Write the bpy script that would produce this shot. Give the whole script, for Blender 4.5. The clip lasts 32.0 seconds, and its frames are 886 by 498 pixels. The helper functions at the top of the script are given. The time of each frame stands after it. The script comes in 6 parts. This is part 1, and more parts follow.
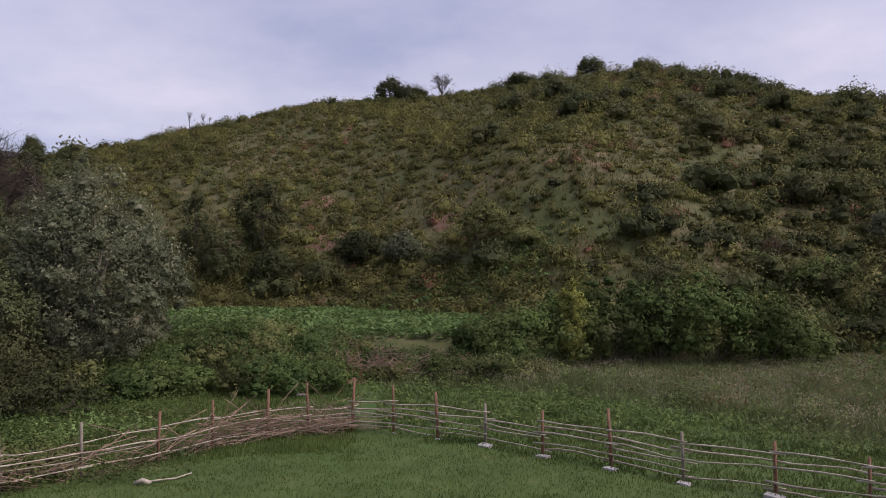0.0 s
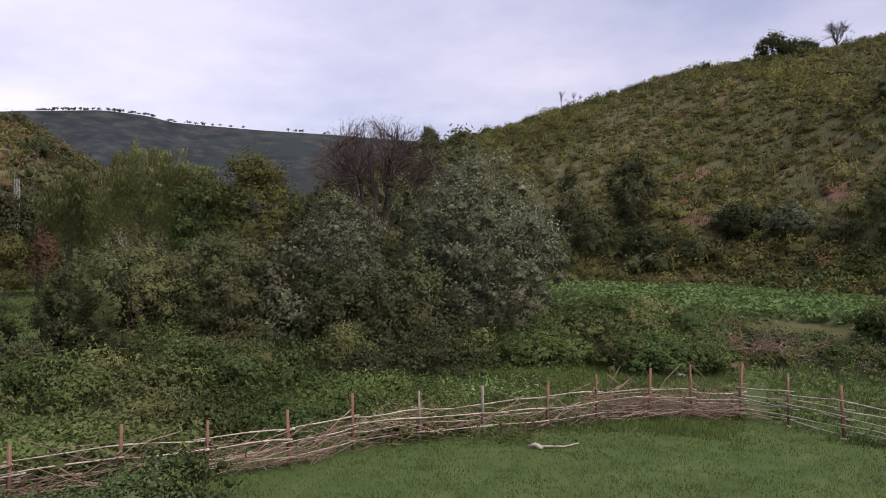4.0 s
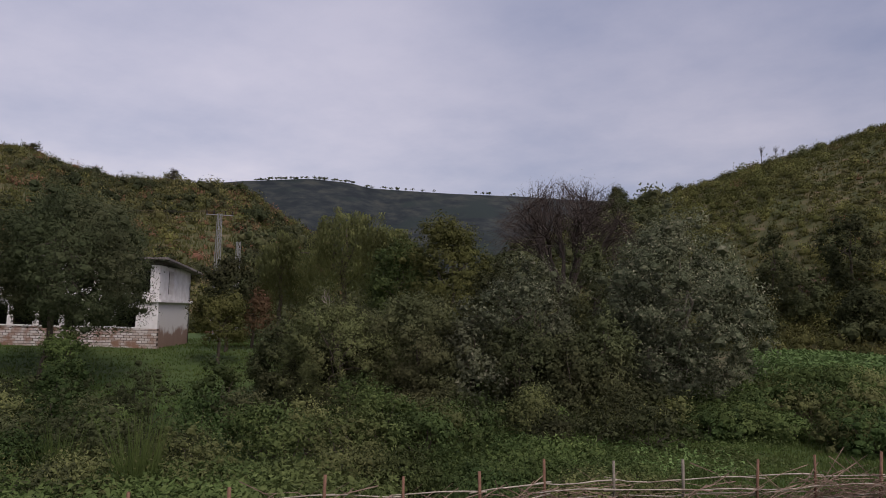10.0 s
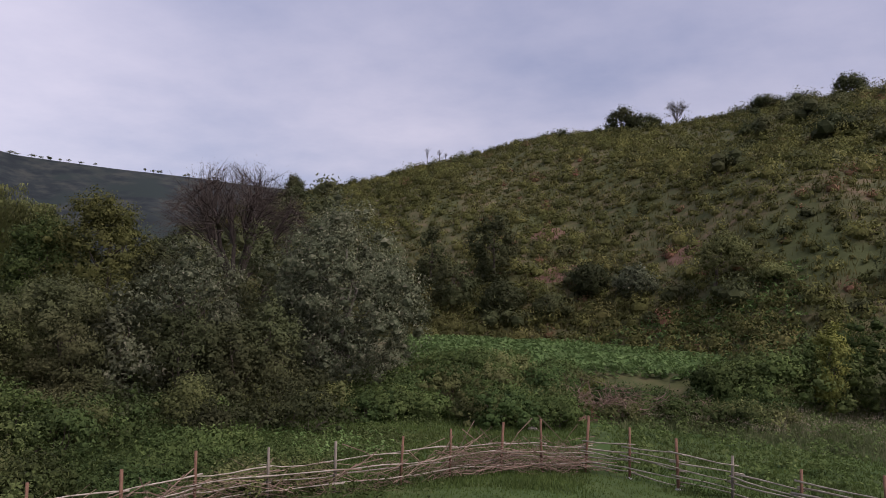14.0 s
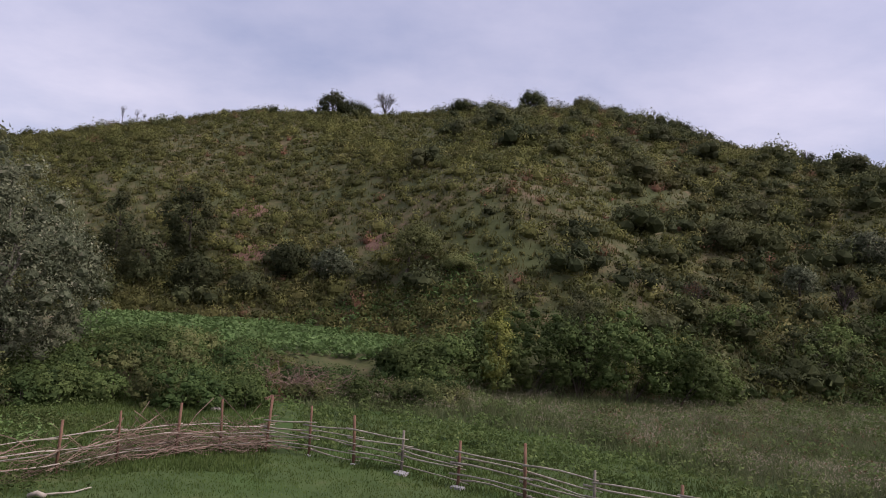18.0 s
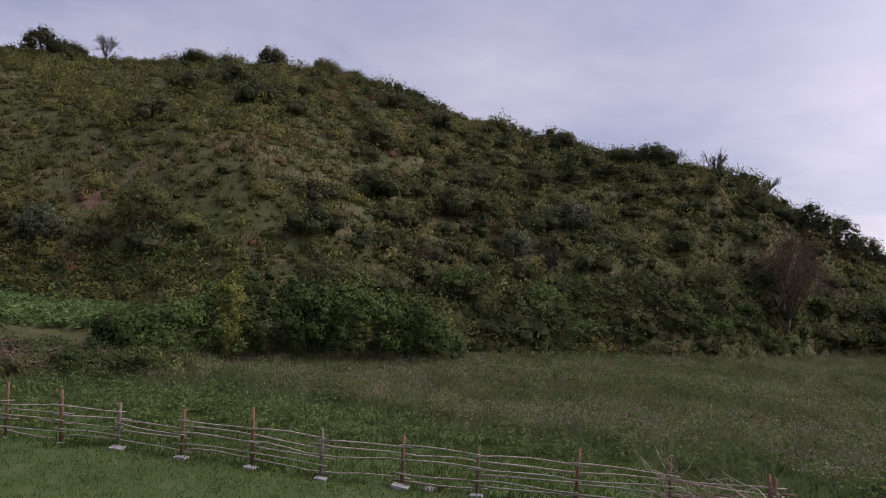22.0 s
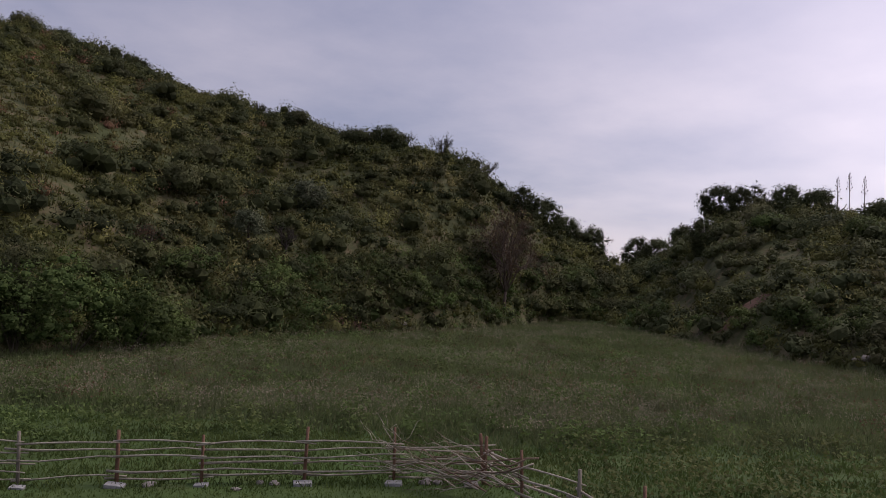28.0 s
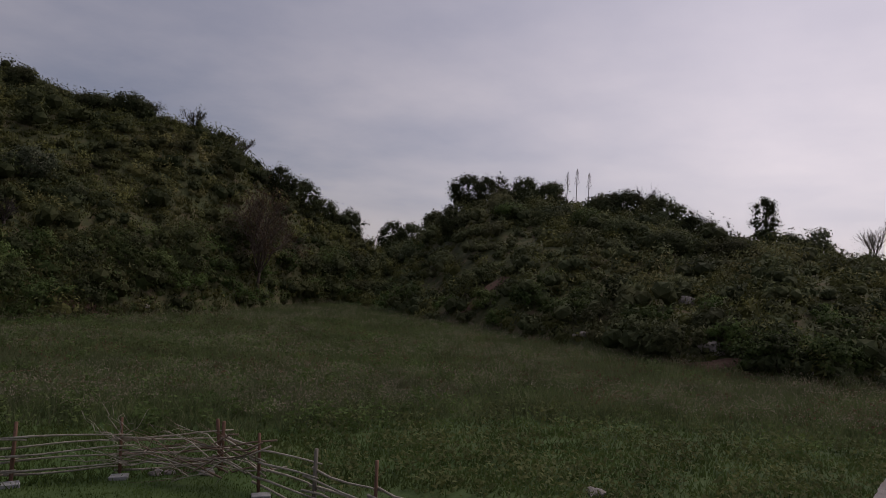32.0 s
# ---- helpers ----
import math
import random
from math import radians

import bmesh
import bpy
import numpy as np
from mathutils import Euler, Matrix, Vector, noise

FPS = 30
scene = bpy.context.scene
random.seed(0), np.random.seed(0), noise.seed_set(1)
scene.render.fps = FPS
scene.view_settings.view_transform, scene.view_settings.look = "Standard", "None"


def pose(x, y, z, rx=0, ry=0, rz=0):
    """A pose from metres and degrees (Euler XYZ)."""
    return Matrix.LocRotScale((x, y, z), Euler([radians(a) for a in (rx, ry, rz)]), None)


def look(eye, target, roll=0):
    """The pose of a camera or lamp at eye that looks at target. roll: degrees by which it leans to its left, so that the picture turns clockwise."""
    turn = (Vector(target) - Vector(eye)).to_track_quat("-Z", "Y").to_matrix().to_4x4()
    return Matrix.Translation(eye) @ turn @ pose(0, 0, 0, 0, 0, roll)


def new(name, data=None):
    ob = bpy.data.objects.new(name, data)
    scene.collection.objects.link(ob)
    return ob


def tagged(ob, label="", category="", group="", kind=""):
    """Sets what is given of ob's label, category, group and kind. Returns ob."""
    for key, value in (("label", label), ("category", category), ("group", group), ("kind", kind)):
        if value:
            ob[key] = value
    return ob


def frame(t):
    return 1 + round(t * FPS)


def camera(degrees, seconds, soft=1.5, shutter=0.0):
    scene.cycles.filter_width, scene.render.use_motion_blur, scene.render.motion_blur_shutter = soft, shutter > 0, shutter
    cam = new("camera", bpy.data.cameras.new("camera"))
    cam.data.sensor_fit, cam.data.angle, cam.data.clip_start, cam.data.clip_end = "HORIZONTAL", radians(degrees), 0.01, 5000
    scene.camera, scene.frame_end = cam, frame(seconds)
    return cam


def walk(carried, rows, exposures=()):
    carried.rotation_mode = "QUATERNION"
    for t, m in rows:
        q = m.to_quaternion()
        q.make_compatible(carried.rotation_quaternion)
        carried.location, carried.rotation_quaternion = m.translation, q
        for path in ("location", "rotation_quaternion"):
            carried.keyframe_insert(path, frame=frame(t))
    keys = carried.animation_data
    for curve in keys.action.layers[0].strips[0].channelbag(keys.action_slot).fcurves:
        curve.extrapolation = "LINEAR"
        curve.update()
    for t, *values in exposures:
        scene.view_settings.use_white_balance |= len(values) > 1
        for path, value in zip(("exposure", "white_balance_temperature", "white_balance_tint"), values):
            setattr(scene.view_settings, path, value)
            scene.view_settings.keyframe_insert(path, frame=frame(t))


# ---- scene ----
cam = camera(61.6, 32.0, soft=0.9)

# The walk: seconds, bearing, pitch and roll in degrees. The phone swings at arm's length round the standing body.
ROWS = [
    (0, 4.52, 2.63, -0.03), (0.5, 13.14, 2.44, -1.77), (1, 17.90, 2.00, -1.74), (1.5, 22.55, 1.85, -0.37), (2, 24.61, 2.06, 0.99), (2.5, 26.55, 1.81, 0.97),
    (4.5, 35.08, -0.01, 0.91), (5, 39.58, -0.09, 1.84), (5.5, 47.05, 0.32, 2.42), (6, 53.53, 0.83, 2.76), (6.5, 59.66, 1.04, 3.07), (7, 63.05, 1.45, 3.10),
    (7.5, 64.03, 1.93, 3.17), (8, 64.24, 2.48, 2.90), (8.5, 59.60, 3.40, 2.10), (9, 54.59, 4.29, 1.75), (9.5, 50.28, 4.71, 1.57), (10, 46.60, 4.92, 1.47),
    (10.5, 43.70, 5.09, 1.57), (11, 41.73, 4.90, 1.75), (11.5, 40.08, 4.71, 1.87), (12, 37.11, 4.63, 1.92), (12.5, 32.55, 4.66, 1.95), (13, 26.61, 4.82, 1.81),
    (13.5, 24.45, 4.67, 1.68), (14, 21.93, 4.70, 1.84), (14.5, 17.54, 4.80, 2.01), (15, 13.39, 4.96, 2.41), (15.5, 10.00, 5.09, 2.76), (17.5, 1.52, 4.55, 4.14),
    (18, -0.68, 4.37, 4.13), (18.5, -5.20, 4.38, 3.77), (19, -7.80, 4.27, 3.44), (19.5, -10.56, 4.09, 3.27), (20, -15.22, 4.09, 3.26), (20.5, -19.30, 3.92, 3.32),
    (21, -19.81, 3.62, 3.44), (21.5, -20.33, 3.16, 3.58), (22, -20.68, 2.81, 3.47), (22.5, -21.22, 2.54, 3.28), (23, -21.86, 2.61, 2.91), (23.5, -24.22, 3.13, 2.56),
    (24, -26.46, 3.44, 2.50), (24.5, -30.30, 3.43, 2.13), (25, -33.50, 3.42, 1.64), (25.5, -36.32, 3.32, 1.40), (27.5, -40.81, 2.55, 2.32), (28, -40.77, 2.22, 2.10),
    (28.5, -40.91, 1.78, 1.99), (29, -41.34, 1.39, 1.97), (29.5, -44.68, 1.39, 2.56), (30, -48.09, 1.65, 3.35), (30.5, -50.07, 1.60, 3.42), (31, -52.59, 1.32, 3.42),
    (31.5, -57.04, 1.45, 3.06), (32, -59.20, 1.61, 2.73)]
EYE, ARM = 4.5, 0.65


def aim(t, yaw, pitch, roll):
    a, p = radians(yaw), radians(pitch)
    low = min(1.0, max(0.0, (4.5 - t) / 2.0))        # held a little lower at the start
    eye = Vector((-math.sin(a) * ARM + 0.07 * low, math.cos(a) * ARM - 0.02 * low, EYE - 0.15 * low))
    eye += Vector((math.cos(a), math.sin(a), 0)) * 0.12 * min(1.0, max(0.0, t - 30.0))        # a small step aside at the end
    way = Vector((-math.sin(a) * math.cos(p), math.cos(a) * math.cos(p), math.sin(p)))
    return look(eye, eye + way, roll)


walk(cam, [(t, aim(t, y, p, r)) for t, y, p, r in ROWS],
     exposures=[(t, s, k, 16 if 5 < t < 11 else 14 if t > 29 else 19) for t, s, k in (
         (0, -0.15, 6400), (1, 0.05, 6410), (2, -0.02, 6420), (5, 0.05, 6450), (6, -0.5, 6480), (7, -0.8, 6480), (8, -0.85, 6480), (9, -0.78, 6450), (10, -0.64, 6400),
         (13, -0.35, 6360), (15, -0.33, 6350), (19, -0.08, 6330), (22, -0.4, 6330), (25, -0.55, 6320), (28, -0.76, 6350), (30, -0.92, 6400), (32, -1.38, 6480))])

# ---- sky and sun ----
world = bpy.data.worlds.new("overcast_evening")
scene.world = world
world.use_nodes = True
wn, wl = world.node_tree.nodes, world.node_tree.links
wn.clear()
w_out, w_bg = wn.new("ShaderNodeOutputWorld"), wn.new("ShaderNodeBackground")
w_co, w_sep, w_com = wn.new("ShaderNodeTexCoord"), wn.new("ShaderNodeSeparateXYZ"), wn.new("ShaderNodeCombineXYZ")
w_sky = wn.new("ShaderNodeTexSky")
w_sky.sky_type, w_sky.sun_disc = "NISHITA", False
SUN_EL, SUN_AZ = radians(55), radians(105)          # azimuth clockwise from +y
w_sky.sun_elevation, w_sky.sun_rotation = SUN_EL, SUN_AZ
wl.new(w_co.outputs["Generated"], w_sep.inputs[0])


def w_math(op, a, b=None):
    n = wn.new("ShaderNodeMath")
    n.operation = op
    for i, v in enumerate((a, b)):
        if isinstance(v, (int, float)):
            n.inputs[i].default_value = v
        elif v is not None:
            wl.new(v, n.inputs[i])
    return n.outputs[0]


# cloud deck: the direction laid onto a plane overhead
w_h = w_math("ADD", w_math("MAXIMUM", w_sep.outputs[2], 0.0), 0.16)
wl.new(w_math("DIVIDE", w_sep.outputs[0], w_h), w_com.inputs[0])
wl.new(w_math("DIVIDE", w_sep.outputs[1], w_h), w_com.inputs[1])
w_n1, w_n2 = wn.new("ShaderNodeTexNoise"), wn.new("ShaderNodeTexNoise")
for n, sc, de, ro in ((w_n1, 0.55, 4, 0.5), (w_n2, 1.6, 6, 0.6)):
    n.inputs["Scale"].default_value, n.inputs["Detail"].default_value, n.inputs["Roughness"].default_value = sc, de, ro
    wl.new(w_com.outputs[0], n.inputs["Vector"])
w_mixn = w_math("ADD", w_math("MULTIPLY", w_n1.outputs[0], 0.65), w_math("MULTIPLY", w_n2.outputs[0], 0.35))
w_ramp = wn.new("ShaderNodeValToRGB")
w_ramp.color_ramp.elements[0].position, w_ramp.color_ramp.elements[0].color = 0.385, (0.355, 0.37, 0.475, 1)
w_ramp.color_ramp.elements[1].position, w_ramp.color_ramp.elements[1].color = 0.64, (0.72, 0.66, 0.695, 1)
wl.new(w_mixn, w_ramp.inputs[0])
w_add = wn.new("ShaderNodeMixRGB")
w_add.blend_type, w_add.inputs[0].default_value = "ADD", 0.03
# the deck is thicker overhead and brighter low down
w_deep = wn.new("ShaderNodeMapRange")
w_deep.inputs["From Min"].default_value, w_deep.inputs["From Max"].default_value = 0.13, 0.36
wl.new(w_sep.outputs[2], w_deep.inputs["Value"])
w_dark = wn.new("ShaderNodeMixRGB")
w_dark.blend_type = "MULTIPLY"
wl.new(w_deep.outputs[0], w_dark.inputs[0])
wl.new(w_ramp.outputs[0], w_dark.inputs[1])
w_dark.inputs[2].default_value = (0.78, 0.82, 0.90, 1)
wl.new(w_dark.outputs[0], w_add.inputs[1])
wl.new(w_sky.outputs[0], w_add.inputs[2])
# the clouds thin out towards the west, low over the hills
w_west = wn.new("ShaderNodeVectorMath")
w_west.operation = "DOT_PRODUCT"
wl.new(w_co.outputs["Generated"], w_west.inputs[0])
w_west.inputs[1].default_value = (0.955, -0.17, 0.25)
w_gl = w_math("MULTIPLY", w_math("POWER", w_math("MAXIMUM", w_west.outputs["Value"], 0.0), 4.0), 1.2)
w_glow = wn.new("ShaderNodeMixRGB")
w_glow.blend_type = "ADD"
wl.new(w_gl, w_glow.inputs[0])
wl.new(w_add.outputs[0], w_glow.inputs[1])
w_glow.inputs[2].default_value = (0.86, 0.755, 0.76, 1)
w_east = wn.new("ShaderNodeVectorMath")
w_east.operation = "DOT_PRODUCT"
wl.new(w_co.outputs["Generated"], w_east.inputs[0])
w_east.inputs[1].default_value = (-0.90, 0.36, 0.25)
w_thin = wn.new("ShaderNodeMixRGB")
w_thin.blend_type = "ADD"
wl.new(w_math("MULTIPLY", w_math("POWER", w_math("MAXIMUM", w_east.outputs["Value"], 0.0), 6.0), 0.16), w_thin.inputs[0])
wl.new(w_glow.outputs[0], w_thin.inputs[1])
w_thin.inputs[2].default_value = (0.72, 0.72, 0.78, 1)
wl.new(w_thin.outputs[0], w_bg.inputs[0])
w_bg.inputs[1].default_value = 1.15
wl.new(w_bg.outputs[0], w_out.inputs[0])

sun = new("sun", bpy.data.lights.new("sun", "SUN"))
sun.data.energy, sun.data.angle, sun.data.color = 3.2, radians(30), (1.0, 0.93, 0.85)
sun.matrix_world = look((0, 0, 50), (-math.sin(SUN_AZ) * 50, -math.cos(SUN_AZ) * 50, 50 - 50 * math.tan(SUN_EL)))

# ---- materials ----
def material(name, rough=0.8, metal=0.0):
    m = bpy.data.materials.new(name)
    m.use_nodes = True
    n = m.node_tree.nodes["Principled BSDF"]
    n.inputs["Roughness"].default_value, n.inputs["Metallic"].default_value = rough, metal
    n.inputs["Specular IOR Level"].default_value = 0.25
    return m, m.node_tree.nodes, m.node_tree.links, n


def ramp(nodes, stops):
    r = nodes.new("ShaderNodeValToRGB")
    els = r.color_ramp.elements
    while len(els) < len(stops):
        els.new(0.5)
    for e, (p, c) in zip(els, stops):
        e.position, e.color = p, (*c, 1)
    return r


def surface(name, stops, scale, rough=0.85, bump=0.3, bscale=None, detail=6, stretch=(1, 1, 1), second=None, metal=0.0):
    """A rough surface: noise over a colour ramp, a second larger stain, fine relief."""
    m, nodes, links, p = material(name, rough, metal)
    co, mp = nodes.new("ShaderNodeTexCoord"), nodes.new("ShaderNodeMapping")
    mp.inputs["Scale"].default_value = stretch
    links.new(co.outputs["Object"], mp.inputs[0])
    n1 = nodes.new("ShaderNodeTexNoise")
    n1.inputs["Scale"].default_value, n1.inputs["Detail"].default_value, n1.inputs["Roughness"].default_value = scale, detail, 0.62
    links.new(mp.outputs[0], n1.inputs["Vector"])
    r = ramp(nodes, stops)
    links.new(n1.outputs[0], r.inputs[0])
    col = r.outputs[0]
    if second:
        sc, lo, hi, c = second
        n2 = nodes.new("ShaderNodeTexNoise")
        n2.inputs["Scale"].default_value, n2.inputs["Detail"].default_value = sc, 5
        links.new(mp.outputs[0], n2.inputs["Vector"])
        r2 = ramp(nodes, [(lo, (0, 0, 0)), (hi, (1, 1, 1))])
        links.new(n2.outputs[0], r2.inputs[0])
        mx = nodes.new("ShaderNodeMixRGB")
        links.new(r2.outputs[0], mx.inputs[0])
        links.new(col, mx.inputs[1])
        mx.inputs[2].default_value = (*c, 1)
        col = mx.outputs[0]
    links.new(col, p.inputs["Base Color"])
    if bump:
        nb = nodes.new("ShaderNodeTexNoise")
        nb.inputs["Scale"].default_value, nb.inputs["Detail"].default_value = bscale or scale * 4, 5
        links.new(mp.outputs[0], nb.inputs["Vector"])
        b = nodes.new("ShaderNodeBump")
        b.inputs["Strength"].default_value, b.inputs["Distance"].default_value = bump, 0.03
        links.new(nb.outputs[0], b.inputs["Height"])
        links.new(b.outputs[0], p.inputs["Normal"])
    return m


def foliage(name, stops, patch=0.12, dry=(0.10, 0.09, 0.035), dry_amount=0.35, rough=0.75, glow=0.34, clump=0.55, even=0.3, gloss=0.10, warm=1.14):
    """Leaves: each leaf (mesh island) takes its own tone, whole patches lean to a drier tone."""
    m, nodes, links, p = material(name, rough)
    p.inputs["Specular IOR Level"].default_value = gloss
    geo, co = nodes.new("ShaderNodeNewGeometry"), nodes.new("ShaderNodeTexCoord")
    oi = nodes.new("ShaderNodeObjectInfo")
    mean = [sum(c[i] for _, c in stops) / len(stops) for i in range(3)]
    r = ramp(nodes, [(q, tuple((mean[i] + (c[i] - mean[i]) * even) * (warm, 1.0, 1.06)[i] for i in range(3))) for q, c in stops])
    links.new(geo.outputs["Random Per Island"], r.inputs[0])
    n = nodes.new("ShaderNodeTexNoise")
    n.inputs["Scale"].default_value, n.inputs["Detail"].default_value = patch, 4
    links.new(geo.outputs["Position"], n.inputs["Vector"])
    r2 = ramp(nodes, [(0.46, (0, 0, 0)), (0.66, (dry_amount,) * 3)])
    links.new(n.outputs[0], r2.inputs[0])
    mx = nodes.new("ShaderNodeMixRGB")
    links.new(r2.outputs[0], mx.inputs[0])
    links.new(r.outputs[0], mx.inputs[1])
    mx.inputs[2].default_value = (*dry, 1)
    hs = nodes.new("ShaderNodeHueSaturation")
    hs.inputs["Saturation"].default_value = 0.95
    n3 = nodes.new("ShaderNodeTexNoise")
    n3.inputs["Scale"].default_value, n3.inputs["Detail"].default_value = clump, 2
    links.new(geo.outputs["Position"], n3.inputs["Vector"])
    m3 = nodes.new("ShaderNodeMapRange")
    m3.inputs["From Min"].default_value, m3.inputs["From Max"].default_value = 0.3, 0.7
    m3.inputs["To Min"].default_value, m3.inputs["To Max"].default_value = 0.74, 1.27
    links.new(n3.outputs[0], m3.inputs["Value"])
    mul = nodes.new("ShaderNodeMath")
    mul.operation = "MULTIPLY"
    at_ = nodes.new("ShaderNodeAttribute")
    at_.attribute_name = "plant"
    ma = nodes.new("ShaderNodeMath")
    ma.operation = "MULTIPLY_ADD"
    ma.inputs[1].default_value, ma.inputs[2].default_value = 0.36, 1.0
    links.new(at_.outputs["Fac"], ma.inputs[0])
    mul2 = nodes.new("ShaderNodeMath")
    mul2.operation = "MULTIPLY"
    links.new(ma.outputs[0], mul2.inputs[1])
    hue = nodes.new("ShaderNodeMath")
    hue.operation = "MULTIPLY_ADD"
    hue.inputs[1].default_value, hue.inputs[2].default_value = -0.016, 0.5
    links.new(at_.outputs["Fac"], hue.inputs[0])
    links.new(hue.outputs[0], hs.inputs["Hue"])
    links.new(m3.outputs[0], mul.inputs[1])
    links.new(mx.outputs[0], hs.inputs["Color"])
    mr = nodes.new("ShaderNodeMapRange")
    mr.inputs["To Min"].default_value, mr.inputs["To Max"].default_value = 0.68, 1.35
    links.new(oi.outputs["Random"], mr.inputs["Value"])
    links.new(mr.outputs[0], mul.inputs[0])
    links.new(mul.outputs[0], mul2.inputs[0])
    links.new(mul2.outputs[0], hs.inputs["Value"])
    links.new(hs.outputs[0], p.inputs["Base Color"])
    tr, ms = nodes.new("ShaderNodeBsdfTranslucent"), nodes.new("ShaderNodeMixShader")
    links.new(hs.outputs[0], tr.inputs[0])
    ms.inputs[0].default_value = glow
    links.new(p.outputs[0], ms.inputs[1])
    links.new(tr.outputs[0], ms.inputs[2])
    links.new(ms.outputs[0], nodes["Material Output"].inputs[0])
    return m


M_SOIL_HILL = surface("hill_ground", [(0.32, (0.036, 0.042, 0.014)), (0.48, (0.070, 0.072, 0.026)), (0.58, (0.105, 0.088, 0.042)), (0.74, (0.19, 0.125, 0.08))], 0.9, detail=12, second=(0.16, 0.5, 0.66, (0.062, 0.072, 0.024)), bump=1.0, bscale=2.5)
M_LEAF = {
    "scrub": foliage("scrub_leaf", [(0, (0.045, 0.063, 0.017)), (0.5, (0.086, 0.106, 0.026)), (1, (0.145, 0.152, 0.042))], 0.06, (0.15, 0.12, 0.055), 0.35),
    "bright": foliage("bramble_leaf", [(0, (0.042, 0.076, 0.017)), (0.5, (0.074, 0.116, 0.027)), (1, (0.135, 0.172, 0.05))], 0.15, even=0.5, warm=1.03),
    "lime": foliage("lime_leaf", [(0, (0.085, 0.115, 0.02)), (0.6, (0.14, 0.175, 0.032)), (1, (0.22, 0.245, 0.06))], 0.3, even=0.5),
    "bramble": foliage("gully_leaf", [(0, (0.032, 0.058, 0.015)), (0.5, (0.060, 0.096, 0.023)), (1, (0.11, 0.148, 0.042))], 0.15, even=0.5, warm=0.94),
    "dark": foliage("dark_leaf", [(0, (0.030, 0.046, 0.018)), (0.6, (0.054, 0.075, 0.028)), (1, (0.098, 0.115, 0.046))], 0.2, (0.095, 0.075, 0.036), 0.35),
    "thorn": foliage("thorn_leaf", [(0, (0.043, 0.066, 0.023)), (0.6, (0.079, 0.108, 0.036)), (1, (0.136, 0.16, 0.057))], 0.12, (0.11, 0.09, 0.035), 0.4),
    "silver": foliage("silver_leaf", [(0, (0.052, 0.074, 0.037)), (0.6, (0.094, 0.122, 0.064)), (0.88, (0.14, 0.168, 0.09)), (1, (0.235, 0.255, 0.16))], 0.2, (0.15, 0.14, 0.08), 0.35, even=0.9, clump=1.6),
    "weed": foliage("weed_leaf", [(0, (0.048, 0.086, 0.024)), (0.6, (0.085, 0.13, 0.038)), (1, (0.15, 0.19, 0.068))], 0.3, (0.15, 0.15, 0.07), 0.3, warm=0.94),
    "willow": foliage("willow_leaf", [(0, (0.056, 0.090, 0.027)), (0.6, (0.115, 0.150, 0.044)), (1, (0.20, 0.215, 0.078))], 0.2),
    "yellow": foliage("yellow_green_leaf", [(0, (0.056, 0.080, 0.018)), (0.6, (0.098, 0.122, 0.029)), (1, (0.165, 0.168, 0.052))], 0.2, (0.15, 0.14, 0.05), 0.3),
    "mesquite": foliage("feathery_leaf", [(0, (0.027, 0.044, 0.018)), (0.6, (0.048, 0.071, 0.028)), (1, (0.082, 0.106, 0.045))], 0.3, (0.11, 0.095, 0.05), 0.3),
    "twiggy": foliage("shrivelled_leaf", [(0, (0.05, 0.04, 0.03)), (1, (0.12, 0.095, 0.07))], 0.2),
    "brown": foliage("withered_leaf", [(0, (0.0756, 0.0482, 0.0245)), (0.6, (0.136, 0.0825, 0.0409)), (1, (0.227, 0.138, 0.0749))], 0.2),
    "crop": foliage("crop_leaf", [(0, (0.07, 0.125, 0.03)), (0.6, (0.13, 0.20, 0.052)), (1, (0.22, 0.29, 0.095))], 0.1, (0.12, 0.16, 0.05), 0.3, even=0.6, warm=0.94),
    "grass": foliage("meadow_grass", [(0, (0.082, 0.116, 0.037)), (0.6, (0.14, 0.170, 0.060)), (1, (0.23, 0.235, 0.11))], 0.10, (0.16, 0.158, 0.09), 0.55, glow=0.4, even=0.8, warm=1.0),
    "tussock": foliage("tussock_blade", [(0, (0.050, 0.066, 0.017)), (0.6, (0.085, 0.105, 0.027)), (1, (0.15, 0.15, 0.05))], 0.10, (0.14, 0.10, 0.045), 0.5, glow=0.4, even=0.6),
    "lawn": foliage("lawn_blade", [(0, (0.066, 0.105, 0.02)), (0.6, (0.10, 0.142, 0.03)), (1, (0.15, 0.175, 0.05))], 0.25, (0.12, 0.13, 0.04), 0.4, glow=0.4, warm=0.94),
    "seed": foliage("seed_head", [(0, (0.18, 0.17, 0.11)), (1, (0.32, 0.30, 0.215))], 0.3, (0.19, 0.155, 0.10), 0.5),
}
M_LAWN = surface("lawn_ground", [(0.35, (0.04, 0.068, 0.014)), (0.6, (0.06, 0.09, 0.022)), (0.8, (0.10, 0.10, 0.04))], 0.8, second=(0.3, 0.5, 0.7, (0.045, 0.085, 0.014)), bump=0.5, bscale=12)
M_BARK = surface("bark", [(0.3, (0.05, 0.038, 0.028)), (0.7, (0.13, 0.105, 0.08))], 6, stretch=(1, 1, 0.2), bump=0.8)
M_PALE_BARK = surface("pale_bark", [(0.3, (0.13, 0.11, 0.085)), (0.7, (0.26, 0.23, 0.19))], 6, stretch=(1, 1, 0.2), bump=0.6)
M_POST = surface("red_oxide_post", [(0.3, (0.12, 0.062, 0.042)), (0.7, (0.24, 0.135, 0.088))], 9, stretch=(1, 1, 0.3), bump=0.6)
